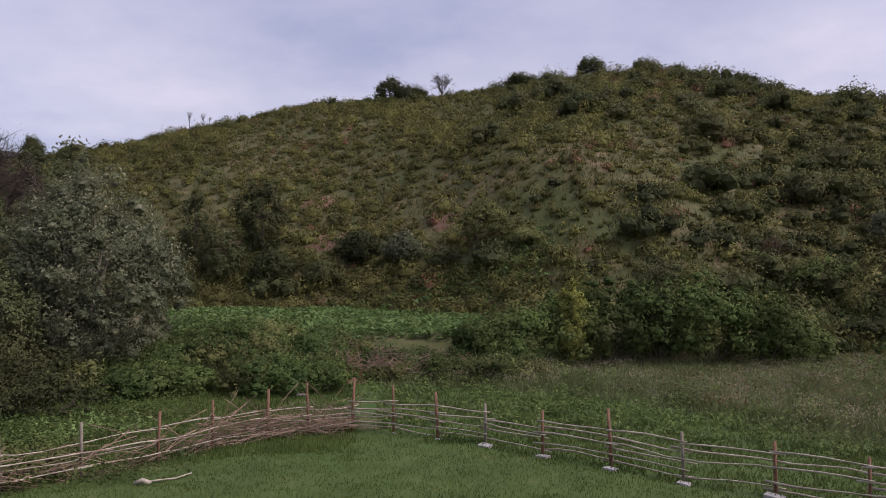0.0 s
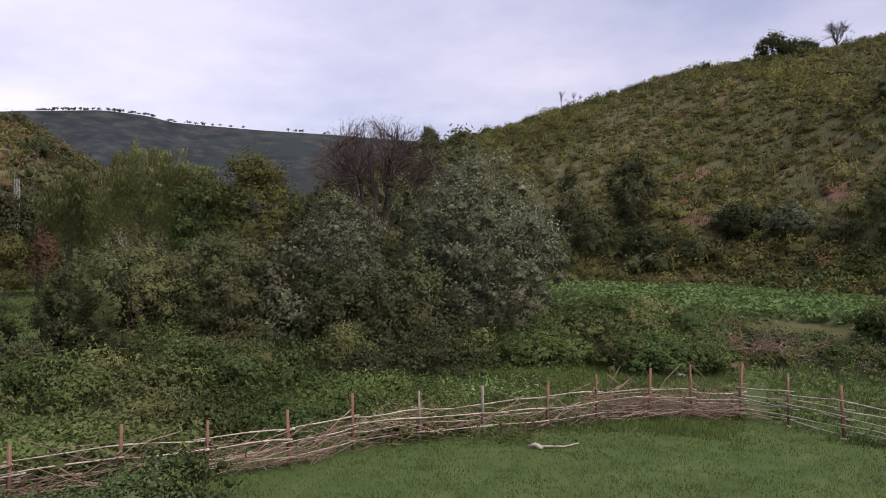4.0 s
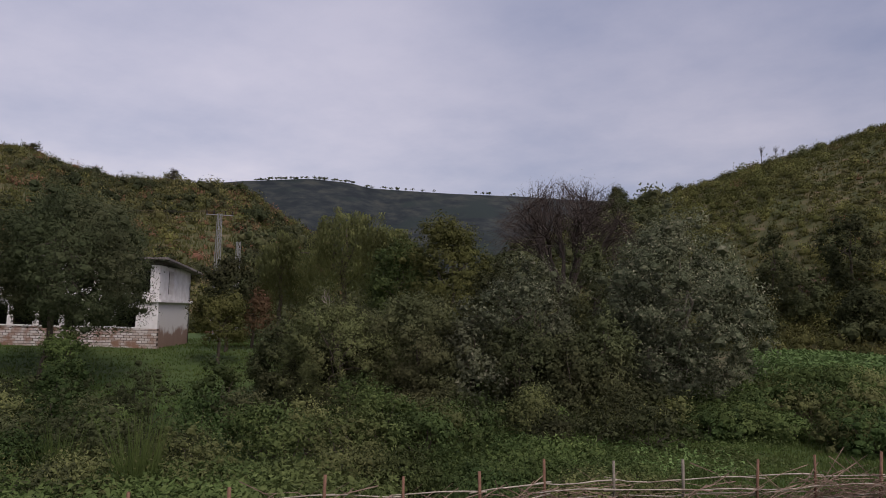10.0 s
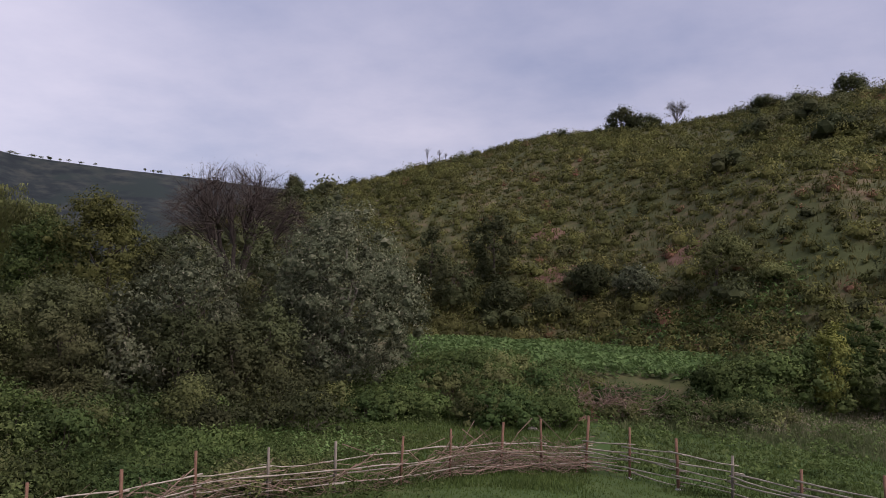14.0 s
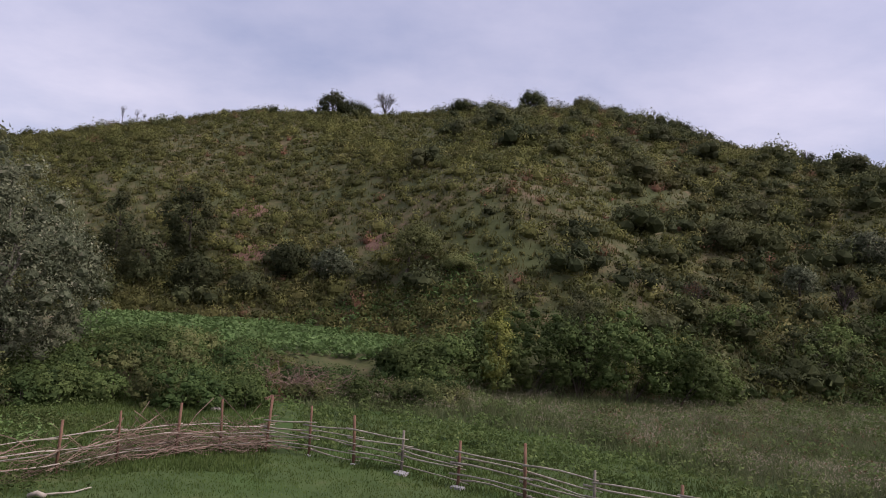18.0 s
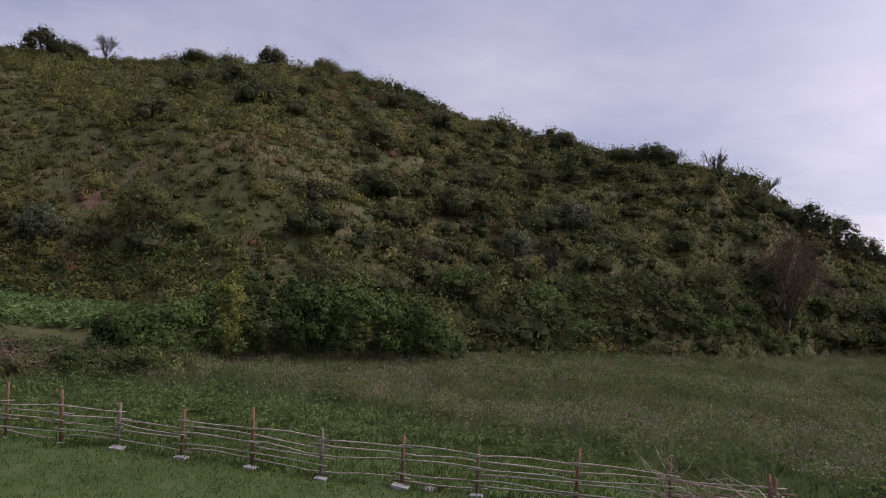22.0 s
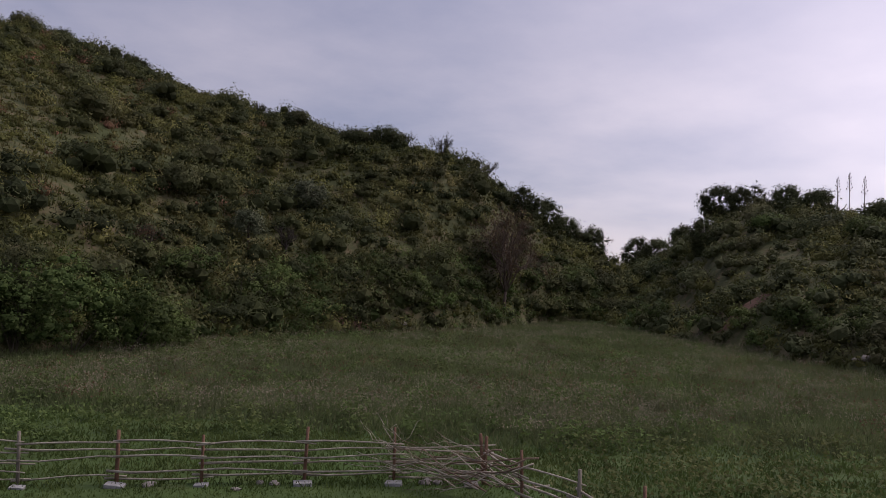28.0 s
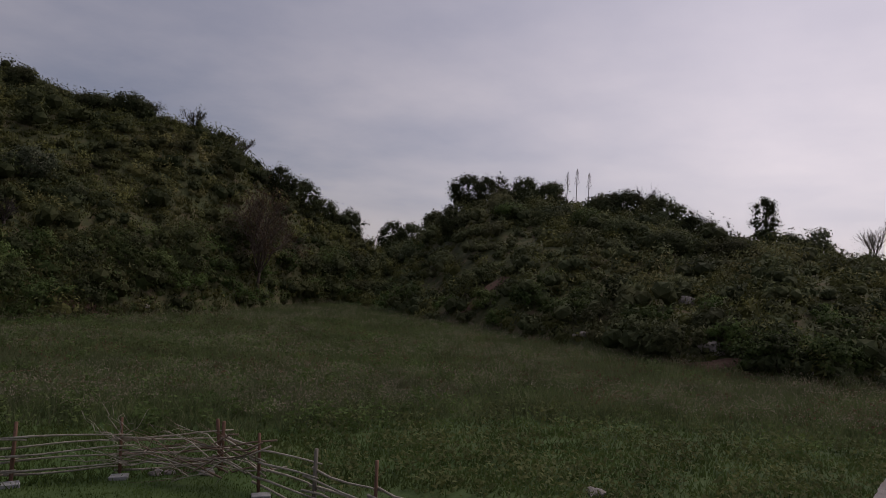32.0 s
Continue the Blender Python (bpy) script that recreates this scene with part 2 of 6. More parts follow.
M_GREYPOST = surface("weathered_post", [(0.3, (0.13, 0.11, 0.09)), (0.7, (0.28, 0.24, 0.19))], 9, stretch=(1, 1, 0.3), bump=0.6)
M_STICK = surface("peeled_stick", [(0.3, (0.25, 0.21, 0.165)), (0.7, (0.52, 0.455, 0.37))], 5, bump=0.3)
M_TWIG = surface("dry_twig", [(0.3, (0.13, 0.085, 0.062)), (0.7, (0.30, 0.21, 0.16))], 5, bump=0.3)
M_BLOCK = surface("concrete_block", [(0.3, (0.26, 0.245, 0.235)), (0.7, (0.42, 0.40, 0.385))], 8, bump=0.5)
M_PLASTER = surface("white_plaster", [(0.3, (0.62, 0.58, 0.55)), (0.6, (0.80, 0.77, 0.75))], 1.6, second=(0.6, 0.62, 0.72, (0.40, 0.28, 0.22)), bump=0.3)
# near-black wall colour that stands for the shade inside the rooms
M_ROOM_SHADE = surface("interior_shade", [(0.3, (0.012, 0.011, 0.010)), (0.7, (0.03, 0.027, 0.024))], 2, bump=0)


def roof_concrete():
    """Worn concrete: fine aggregate, dark lichen, broad pale dried silt and damp stains."""
    m, nodes, links, p = material("roof_concrete", 0.9)
    co = nodes.new("ShaderNodeTexCoord")

    def cloud(scale, detail, rough=0.6, shift=0.0):
        mp = nodes.new("ShaderNodeMapping")
        mp.inputs["Location"].default_value = (shift, shift * 0.7, 0)
        links.new(co.outputs["Object"], mp.inputs[0])
        n = nodes.new("ShaderNodeTexNoise")
        n.inputs["Scale"].default_value, n.inputs["Detail"].default_value, n.inputs["Roughness"].default_value = scale, detail, rough
        links.new(mp.outputs[0], n.inputs["Vector"])
        return n.outputs[0]

    def over(base, fac, lo, hi, col, amount):
        r = ramp(nodes, [(lo, (0, 0, 0)), (hi, (amount,) * 3)])
        links.new(fac, r.inputs[0])
        mx = nodes.new("ShaderNodeMixRGB")
        links.new(r.outputs[0], mx.inputs[0])
        links.new(base, mx.inputs[1])
        mx.inputs[2].default_value = (*col, 1)
        return mx.outputs[0]

    fine = ramp(nodes, [(0.36, (0.118, 0.102, 0.094)), (0.5, (0.185, 0.164, 0.152)), (0.64, (0.265, 0.238, 0.222))])
    links.new(cloud(9, 8, 0.7), fine.inputs[0])
    c = fine.outputs[0]
    c = over(c, cloud(1.6, 9, 0.66, 3.1), 0.5, 0.62, (0.085, 0.074, 0.068), 0.75)
    c = over(c, cloud(0.55, 5, 0.5, 9.4), 0.5, 0.62, (0.30, 0.262, 0.242), 0.6)
    # fine silt dried round the hollow where the water stands
    hollow = nodes.new("ShaderNodeVectorMath")
    hollow.operation = "DISTANCE"
    links.new(co.outputs["Object"], hollow.inputs[0])
    hollow.inputs[1].default_value = (-6.7, -0.75, 3.04)
    wave = nodes.new("ShaderNodeMath")
    wave.operation = "MULTIPLY_ADD"
    links.new(cloud(2.2, 6, 0.6, 2.2), wave.inputs[0])
    wave.inputs[1].default_value = 1.1
    links.new(hollow.outputs["Value"], wave.inputs[2])
    dry = nodes.new("ShaderNodeMapRange")
    dry.inputs["From Min"].default_value, dry.inputs["From Max"].default_value = 2.45, 1.85
    links.new(wave.outputs[0], dry.inputs["Value"])
    c = over(c, dry.outputs[0], 0.0, 1.0, (0.40, 0.345, 0.32), 0.85)
    # brown silt still damp in the two lowest hollows
    for cx, cy, rx, ry in ((-7.45, -0.16, 0.34, 0.24), (-6.86, 0.08, 0.25, 0.33), (-5.85, -0.6, 0.14, 0.45)):
        mp = nodes.new("ShaderNodeMapping")
        mp.vector_type = "TEXTURE"
        mp.inputs["Location"].default_value, mp.inputs["Scale"].default_value = (cx, cy, 3.04), (rx, ry, 1)
        links.new(co.outputs["Object"], mp.inputs[0])
        far = nodes.new("ShaderNodeVectorMath")
        far.operation = "LENGTH"
        links.new(mp.outputs[0], far.inputs[0])
        rag = nodes.new("ShaderNodeMath")
        rag.operation = "MULTIPLY_ADD"
        links.new(cloud(5, 5, 0.6, cx), rag.inputs[0])
        rag.inputs[1].default_value = 0.9
        links.new(far.outputs["Value"], rag.inputs[2])
        wet = nodes.new("ShaderNodeMapRange")
        wet.inputs["From Min"].default_value, wet.inputs["From Max"].default_value = 1.6, 1.25
        links.new(rag.outputs[0], wet.inputs["Value"])
        c = over(c, wet.outputs[0], 0.0, 1.0, (0.115, 0.082, 0.062), 0.9)
    c = over(c, cloud(6, 8, 0.75, 1.3), 0.60, 0.64, (0.46, 0.42, 0.395), 0.8)
    c = over(c, cloud(20, 3, 0.6, 5.3), 0.66, 0.7, (0.06, 0.05, 0.045), 0.8)
    links.new(c, p.inputs["Base Color"])
    b = nodes.new("ShaderNodeBump")
    b.inputs["Strength"].default_value, b.inputs["Distance"].default_value = 0.5, 0.02
    links.new(cloud(30, 6, 0.7), b.inputs["Height"])
    links.new(b.outputs[0], p.inputs["Normal"])
    return m


M_ROOF = roof_concrete()
M_ROCK = surface("pinkish_rock", [(0.36, (0.075, 0.05, 0.04)), (0.46, (0.17, 0.115, 0.09)), (0.56, (0.28, 0.20, 0.165)), (0.7, (0.38, 0.29, 0.25))], 0.55, detail=12, second=(0.25, 0.56, 0.64, (0.06, 0.065, 0.025)), bump=1.0, bscale=1.5)
M_STONE = surface("pale_stone", [(0.3, (0.22, 0.19, 0.17)), (0.7, (0.40, 0.35, 0.31))], 3, bump=0.8)
M_SOIL = surface("red_soil", [(0.3, (0.10, 0.054, 0.038)), (0.7, (0.20, 0.118, 0.082))], 1.5, bump=0.8)
M_STEEL = surface("galvanised_steel", [(0.3, (0.20, 0.20, 0.20)), (0.7, (0.32, 0.32, 0.31))], 6, rough=0.6, metal=0.3, bump=0)

# ---- plan: heights of the land, by bearing (left of +y) and distance from the standing place ----
def table(b, bs, vs):
    o = np.argsort(bs)
    return np.interp(b, np.array(bs, float)[o], np.array(vs, float)[o])


B1 = [60, 45, 38, 32, 24, 15.5, 9.5, 4, -1, -6, -11, -16.6, -20, -26, -32, -37, -40.6, -43.6, -46.6, -48.7, -51.5, -54, -58]
T1 = [0, .05, .11, .148, .190, .231, .243, .250, .264, .273, .272, .251, .231, .207, .184, .172, .164, .140, .100, .074, .048, .02, -.05]
R1 = [200, 150, 135, 125, 118, 115, 113, 112, 111, 110, 110, 108, 106, 102, 96, 90, 88, 88, 90, 93, 97, 100, 105]
F1 = [80, 75, 70, 66, 60, 58, 56, 52, 46, 42, 42, 44, 46, 49, 54, 57, 60, 65, 74, 80, 84, 90, 95]
Z1 = [2, 2, 2.2, 2.3, 2.3, 2.25, 2.2, 2.0, 1.4, .6, .3, .2, .1, .1, .1, .1, .1, .1, .1, .1, .1, .1, .1]
BL, TL = [50, 56, 62, 66, 70, 73, 76.5, 80, 82.4, 85, 90, 100, 120], [.02, .09, .156, .158, .155, .164, .183, .182, .164, .14, .11, .08, .0]
BF, TF = [110, 75, 66, 62, 57, 54, 52.5, 46, 41, 35, 28, 15, 0], [.08, .14, .155, .166, .175, .172, .166, .162, .16, .154, .15, .1, .03]
B2 = [-47, -52, -55, -57, -59, -61, -63, -66, -70, -73, -76, -78, -82, -84, -87, -90, -100, -130]
T2 = [-.05, .0, .03, .035, .052, .088, .098, .094, .088, .082, .072, .052, .048, .044, .032, .018, 0, -.06]
R2 = [118, 118, 118, 115, 100, 90, 88, 85, 82, 80, 76, 73, 70, 68, 65, 62, 60, 60]
F2 = [86, 82, 78, 66, 63, 60, 56, 50, 46, 44, 42, 41, 38.5, 37.5, 37, 38, 40, 40]


def hill(d, foot, zf, ridge, zr, fall):
    u = np.clip((d - foot) / (ridge - foot), 0, 1)
    z = zf + (zr - zf) * u * (1.32 - 0.32 * u)
    return np.where(d > ridge, zr - (d - ridge) * fall, np.where(d < foot, -50, z))


def height(x, y):
    x, y = np.asarray(x, float), np.asarray(y, float)
    d, b = np.hypot(x, y), np.degrees(np.arctan2(-x, y))
    z = 0.05 * np.sin(x * 0.9) * np.cos(y * 0.7) * np.clip((d - 8) / 10, 0, 1)
    # bank and bench of the crop terrace
    w = np.clip((34 - b) / 6, 0, 1) * np.clip((b + 5) / 7, 0, 1)
    foot = 33.5 + 2 * np.sin(b * 0.25)
    step = np.clip((d - foot) / 5.0, 0, 1)
    z = z + w * (1.7 * step * step * (3 - 2 * step) + 0.5 * np.clip((d - foot - 5) / 18, 0, 1))
    # the ground climbs gently towards the ruined house
    wl_ = np.clip((b - 30) / 14, 0, 1)
    z = z + wl_ * 2.05 * np.clip((d - 27) / 20, 0, 1)
    r1, r2 = table(b, B1, R1), table(b, B2, R2)
    wob = 1.2 * np.sin(x * 0.11 + 1.3) * np.cos(y * 0.09) + 0.6 * np.sin(x * 0.27 + y * 0.2)
    h1 = hill(d, table(b, B1, F1), table(b, B1, Z1), r1, EYE + table(b, B1, T1) * r1, 0.12)
    u1 = np.clip((d - table(b, B1, F1)) / 12, 0, 1) * np.clip((r1 - d) / 20, 0, 1)
    h1 = np.where((b < 62) & (b > -60), h1 + wob * u1, -50)
    rl = 150.0
    hl = np.where((b > 46) & (b < 125), hill(d, 75, 2.2, rl, EYE + table(b, BL, TL) * rl, 0.1), -50)
    uf = np.clip((d - 800) / 600, 0, 1)
    zf = EYE + table(b, BF, TF) * 1400
    hf = np.where(d > 1400, zf - (d - 1400) * 0.1, 3 + (zf - 3) * uf ** 1.08)
    hf = np.where((b > -4) & (b < 112) & (d > 800), hf + 18 * uf * (1 - uf) * (np.sin(b * 0.55 + d * 0.002) + 0.6 * np.sin(b * 1.3 - d * 0.004)), -50)
    h2 = np.where((b < -45) & (b > -135), hill(d, table(b, B2, F2), .1, r2, EYE + table(b, B2, T2) * r2, 0.12), -50)
    h2 = np.where(h2 > -40, h2 + 0.4 * wob * np.clip((d - table(b, B2, F2)) / 10, 0, 1) * np.clip((r2 - d) / 10, 0, 1), h2)
    return np.maximum.reduce([z, h1, hl, hf, h2])


def at(b, d, up=0.0):
    a = radians(b)
    x, y = -math.sin(a) * d, math.cos(a) * d
    return Vector((x, y, float(height(x, y)) + up))


# ---- mesh helpers ----
def mesh_object(name, verts, faces, mat, parent=None, label="", smooth=False):
    me = bpy.data.meshes.new(name)
    me.from_pydata(verts, [], faces)
    if mat:
        me.materials.append(mat)
    if smooth:
        me.polygons.foreach_set("use_smooth", [True] * len(me.polygons))
    ob = new(name, me)
    if parent:
        ob.parent = parent
    if label:
        tagged(ob, label)
    return ob


def quads_object(name, verts, mat, parent=None, label="", size=4, plant=None, soft=None):
    """Many loose quads (or triangles) from one array of corners."""
    verts = np.asarray(verts, np.float32).reshape(-1, 3)
    n = len(verts) // size
    me = bpy.data.meshes.new(name)
    me.vertices.add(len(verts))
    me.vertices.foreach_set("co", verts.ravel())
    me.loops.add(n * size)
    me.loops.foreach_set("vertex_index", np.arange(n * size, dtype=np.int32))
    me.polygons.add(n)
    me.polygons.foreach_set("loop_start", np.arange(0, n * size, size, dtype=np.int32))
    me.materials.append(mat)
    me.update(calc_edges=True)
    if plant is not None:
        me.attributes.new("plant", "FLOAT", "FACE").data.foreach_set("value", np.asarray(plant, np.float32))
    if soft is not None:
        # leaves shade with the rounded clump that they belong to
        soft = unit(np.asarray(soft).reshape(-1, 3))
        if len(soft) == n:
            soft = np.repeat(unit(soft + np.random.default_rng(n).normal(size=(n, 3)) * 0.16), size, 0)
        nr = soft.astype(np.float32)
        me.attributes.new("custom_normal", "FLOAT_VECTOR", "POINT").data.foreach_set("vector", nr.ravel())
    ob = new(name, me)
    if parent:
        ob.parent = parent
    if label:
        tagged(ob, label)
    return ob


def part(name, bm, mat, parent, label=""):
    me = bpy.data.meshes.new(name)
    bm.to_mesh(me)
    bm.free()
    me.materials.append(mat)
    ob = new(name, me)
    ob.parent = parent
    if label:
        tagged(ob, label)
    return ob


def empty(name, where, label, category, group="", kind=""):
    ob = new(name)
    ob.location = where
    ob.empty_display_size = 0.2
    return tagged(ob, label, category, group, kind)


def unit(a):
    return a / (np.linalg.norm(a, axis=-1, keepdims=True) + 1e-9)


def leaves(rng, centres, size, flat=0.0, aspect=1.9, face=None, tri=False, hang=0.0):
    """A pointed leaf at each centre: a kite, or a plain triangle. face: the way that each leaf roughly looks; flat: how far it
    lies level; hang: how far it points down."""
    n = len(centres)
    s = size * rng.uniform(0.6, 1.35, n)[:, None]
    if face is None:
        nrm = rng.normal(size=(n, 3))
        nrm[:, 2] = np.abs(nrm[:, 2]) + 1.5 * flat
    else:
        nrm = unit(face) + rng.normal(size=(n, 3)) * 0.5
    nrm = unit(nrm)
    u = rng.normal(size=(n, 3))
    u[:, 2] -= hang * 4
    u = unit(u - nrm * (u * nrm).sum(1, keepdims=True))
    w = np.cross(nrm, u)
    a, h = u * s, w * s / aspect
    if tri:
        return np.stack([centres - a * 0.8 - h, centres + a, centres - a * 0.8 + h], 1)
    return np.stack([centres - a, centres - a * 0.1 - h, centres + a, centres - a * 0.1 + h], 1)


def puffs(rng, middle, radii, count, rough=0.35, low=-0.5):
    """Centres of clumps spread over and in an uneven crown of several lobes."""
    p = unit(rng.normal(size=(count, 3)))
    p[:, 2] = np.where(p[:, 2] < low, -p[:, 2], p[:, 2])
    lobes = unit(rng.normal(size=(9, 3)) + np.array([0, 0, 0.3]))
    swell = np.clip((p @ lobes.T).max(1), 0, 1) ** 7
    r = rng.uniform(0.35, 1.0, count) ** 0.4 * (0.80 + 0.26 * swell + rough * 0.22 * rng.normal(size=count))
    return np.asarray(middle) + p * r[:, None] * np.asarray(radii)


def cores(centres, radii, size, squash=0.8):
    """A small faceted heart of dense leaves in each clump: 20 triangles or 24 quads."""
    if size == 3:
        g = (1 + 5 ** 0.5) / 2
        v = unit(np.array([(-1, g, 0), (1, g, 0), (-1, -g, 0), (1, -g, 0), (0, -1, g), (0, 1, g), (0, -1, -g), (0, 1, -g), (g, 0, -1), (g, 0, 1), (-g, 0, -1), (-g, 0, 1)], float))
        f = np.array([(0, 11, 5), (0, 5, 1), (0, 1, 7), (0, 7, 10), (0, 10, 11), (1, 5, 9), (5, 11, 4), (11, 10, 2), (10, 7, 6), (7, 1, 8),
                      (3, 9, 4), (3, 4, 2), (3, 2, 6), (3, 6, 8), (3, 8, 9), (4, 9, 5), (2, 4, 11), (6, 2, 10), (8, 6, 7), (9, 8, 1)])
        shape = v[f]
    else:
        t, quads = np.array([-1.0, 0.0, 1.0]), []
        for axis in range(3):
            for sign in (-1, 1):
                for i in range(2):
                    for j in range(2):
                        q = []
                        for a, b in ((i, j), (i + 1, j), (i + 1, j + 1), (i, j + 1)):
                            c = [0.0, 0.0, 0.0]
                            c[axis], c[(axis + 1) % 3], c[(axis + 2) % 3] = sign, t[a], t[b]
                            q.append(c)
                        quads.append(q if sign > 0 else q[::-1])
        shape = unit(np.array(quads))
    k = np.asarray(radii, float).reshape(-1, 1, 1, 1)
    tri = np.asarray(centres)[:, None, None] + shape[None] * k * np.array([1, 1, squash])
    way = np.repeat(unit(shape.mean(1))[None], len(tri), 0)
    return tri.reshape(-1, size, 3), way.reshape(-1, 3)


def crown_leaves(rng, middle, radii, clumps, per, clump_size, leaf, flat=0.0, low=-0.5, rough=0.35, droop=0.0, tri=False, heart=0.45):
    """Leaves over the outer side of many clumps, and the clumps' hearts. Gives the faces, the clumps, the way each face looks, and each face's tone."""
    cs = puffs(rng, middle, radii, clumps, rough, low)
    cr = clump_size * rng.uniform(0.55, 1.25, clumps)
    away = unit((cs - np.asarray(middle)) / np.asarray(radii))
    off = unit(rng.normal(size=(clumps, per, 3)) + 0.45 * away[:, None] + np.array([0, 0, 0.3]))
    off = off * cr[:, None, None] * rng.uniform(0.35, 1.42, (clumps, per, 1)) * np.array([1, 1, 0.95])
    if droop:
        off[:, :, 2] = -np.abs(rng.normal(size=(clumps, per))) * droop
        off[:, :, :2] *= 0.6
    pts = (cs[:, None] + off).reshape(-1, 3)
    out = unit(off).reshape(-1, 3) + 0.55 * np.repeat(away, per, 0) + np.array([0, 0, 0.15])
    lv = leaves(rng, pts, leaf, flat, 3.2 if droop else 1.9, out, tri, 1.0 if droop else 0.0)
    tone = np.repeat(rng.uniform(-0.4, 0.4, clumps), per)
    if heart and not droop:
        cv, cw = cores(cs, cr * heart, 3 if tri else 4)
        lv, out = np.concatenate([lv, cv]), np.concatenate([out, cw])
        tone = np.concatenate([tone, np.full(len(cv), -0.15)])
    return lv, cs, out, tone


def tube(verts, faces, path, r0, r1, sides=5):
    """Adds a tapered limb along a path to lists of corners and faces."""
    base, n = len(verts), len(path)
    for i, p in enumerate(path):
        way = (path[min(i + 1, n - 1)] - path[max(i - 1, 0)]).normalized()
        side = way.orthogonal().normalized()
        up = way.cross(side)
        r = r0 + (r1 - r0) * i / (n - 1)
        for k in range(sides):
            a = 2 * math.pi * k / sides
            verts.append(p + (side * math.cos(a) + up * math.sin(a)) * r)
    for i in range(n - 1):
        for k in range(sides):
            a, b = base + i * sides + k, base + i * sides + (k + 1) % sides
            faces.append((a, b, b + sides, a + sides))
    faces.append(tuple(base + k for k in reversed(range(sides))))
    faces.append(tuple(base + (n - 1) * sides + k for k in range(sides)))


def limb_path(rng, start, end, bend, steps=4):
    pts = []
    for i in range(steps + 1):
        t = i / steps
        w = Vector(rng.normal(size=3)) * bend * math.sin(math.pi * t)
        pts.append(Vector(start).lerp(Vector(end), t) + w)
    return pts


def tree(name, where, tall, crown, middle_up, mat, label, seed, clumps=120, per=40, clump=0.5, leaf=0.12, bark=None, trunk_r=0.15,
         flat=0.0, low=-0.5, droop=0.0, lean=(0, 0), category="tree", group="", bare=0.0, branches=9, rough=0.35, fork=0.4, heart=0.36):
    """A tree: tapered trunk with limbs that reach to the crown's clumps, and a crown of loose leaves."""
    rng = np.random.default_rng(seed)
    ob = empty(name, where, label, category, group)
    cen = np.array([lean[0], lean[1], middle_up])
    away = math.hypot(where[0], where[1])
    far = away > 26
    lv, cs, way, tone = crown_leaves(rng, cen, crown, clumps, int(per * (1.25 if away < 58 else 0.8)), clump, leaf * (0.66 if not far else 0.74 if away < 58 else 0.86), flat, low, rough, droop, far, heart)
    top = Vector((lean[0] * 0.8, lean[1] * 0.8, tall * 0.8))
    knee = Vector((lean[0] * 0.3, lean[1] * 0.3, tall * fork))
    verts, faces = [], []
    tube(verts, faces, limb_path(rng, (0, 0, -0.3), knee, 0.06 * tall * 0.3, 3) + limb_path(rng, knee, top, 0.05 * tall * 0.5, 4)[1:], trunk_r, trunk_r * 0.12, 7)
    mesh_object("trunk", verts, faces, bark or M_BARK, ob, smooth=True)
    for i in range(branches):
        c = Vector(cs[int(rng.integers(len(cs)))])
        s = knee.lerp(top, float(rng.uniform(0, 0.75)))
        verts, faces = [], []
        tube(verts, faces, limb_path(rng, s, c, 0.12 * tall * 0.3, 4), trunk_r * 0.38, trunk_r * 0.06, 4)
        mesh_object("branch", verts, faces, bark or M_BARK, ob, smooth=True)
    if len(lv):
        quads_object("crown", lv, mat, ob, size=3 if far else 4, soft=way, plant=tone)
    return ob


def bare_crown(rng, start, top_z, half, limbs, depth, r, spread, bark, ob):
    """Limbs that fork again and again into fine twigs, each limb a part. Gives all the corners back."""
    every = []

    def fork(s, way, length, rad, level, verts, faces):
        e = s + way * length
        tube(verts, faces, limb_path(rng, s, e, length * 0.07, 2), rad, rad * 0.6, 4 if level < 2 else 3)
        if level == depth:
            return
        for _ in range(3 if level else 4):
            w = (way + Vector(rng.normal(size=3)) * (0.42 + 0.2 * spread) + Vector((0, 0, 0.12 - 0.1 * spread))).normalized()
            fork(s.lerp(e, float(rng.uniform(0.55, 1.0))), w, length * rng.uniform(0.55, 0.82), rad * 0.55, level + 1, verts, faces)
    rise = top_z - start.z
    for i in range(limbs):
        a = 2 * math.pi * (i + rng.uniform(-.3, .3)) / limbs
        out = half * rng.uniform(0.3, 1.0)
        up = rise * rng.uniform(0.7, 1.0)
        if spread:
            t = math.sqrt((i + 0.5) / limbs)
            out, up = half * t, rise * math.sqrt(max(0.03, 1 - t * t * spread))
            a = i * 2.4
        w = Vector((math.cos(a) * out, math.sin(a) * out, up)).normalized()
        verts, faces = [], []
        fork(start.copy(), w, 0.42 * math.hypot(out, up) * rng.uniform(0.85, 1.1), r, 0, verts, faces)
        mesh_object("limb", verts, faces, bark, ob)
        every += verts[len(verts) // 3:]
    return every


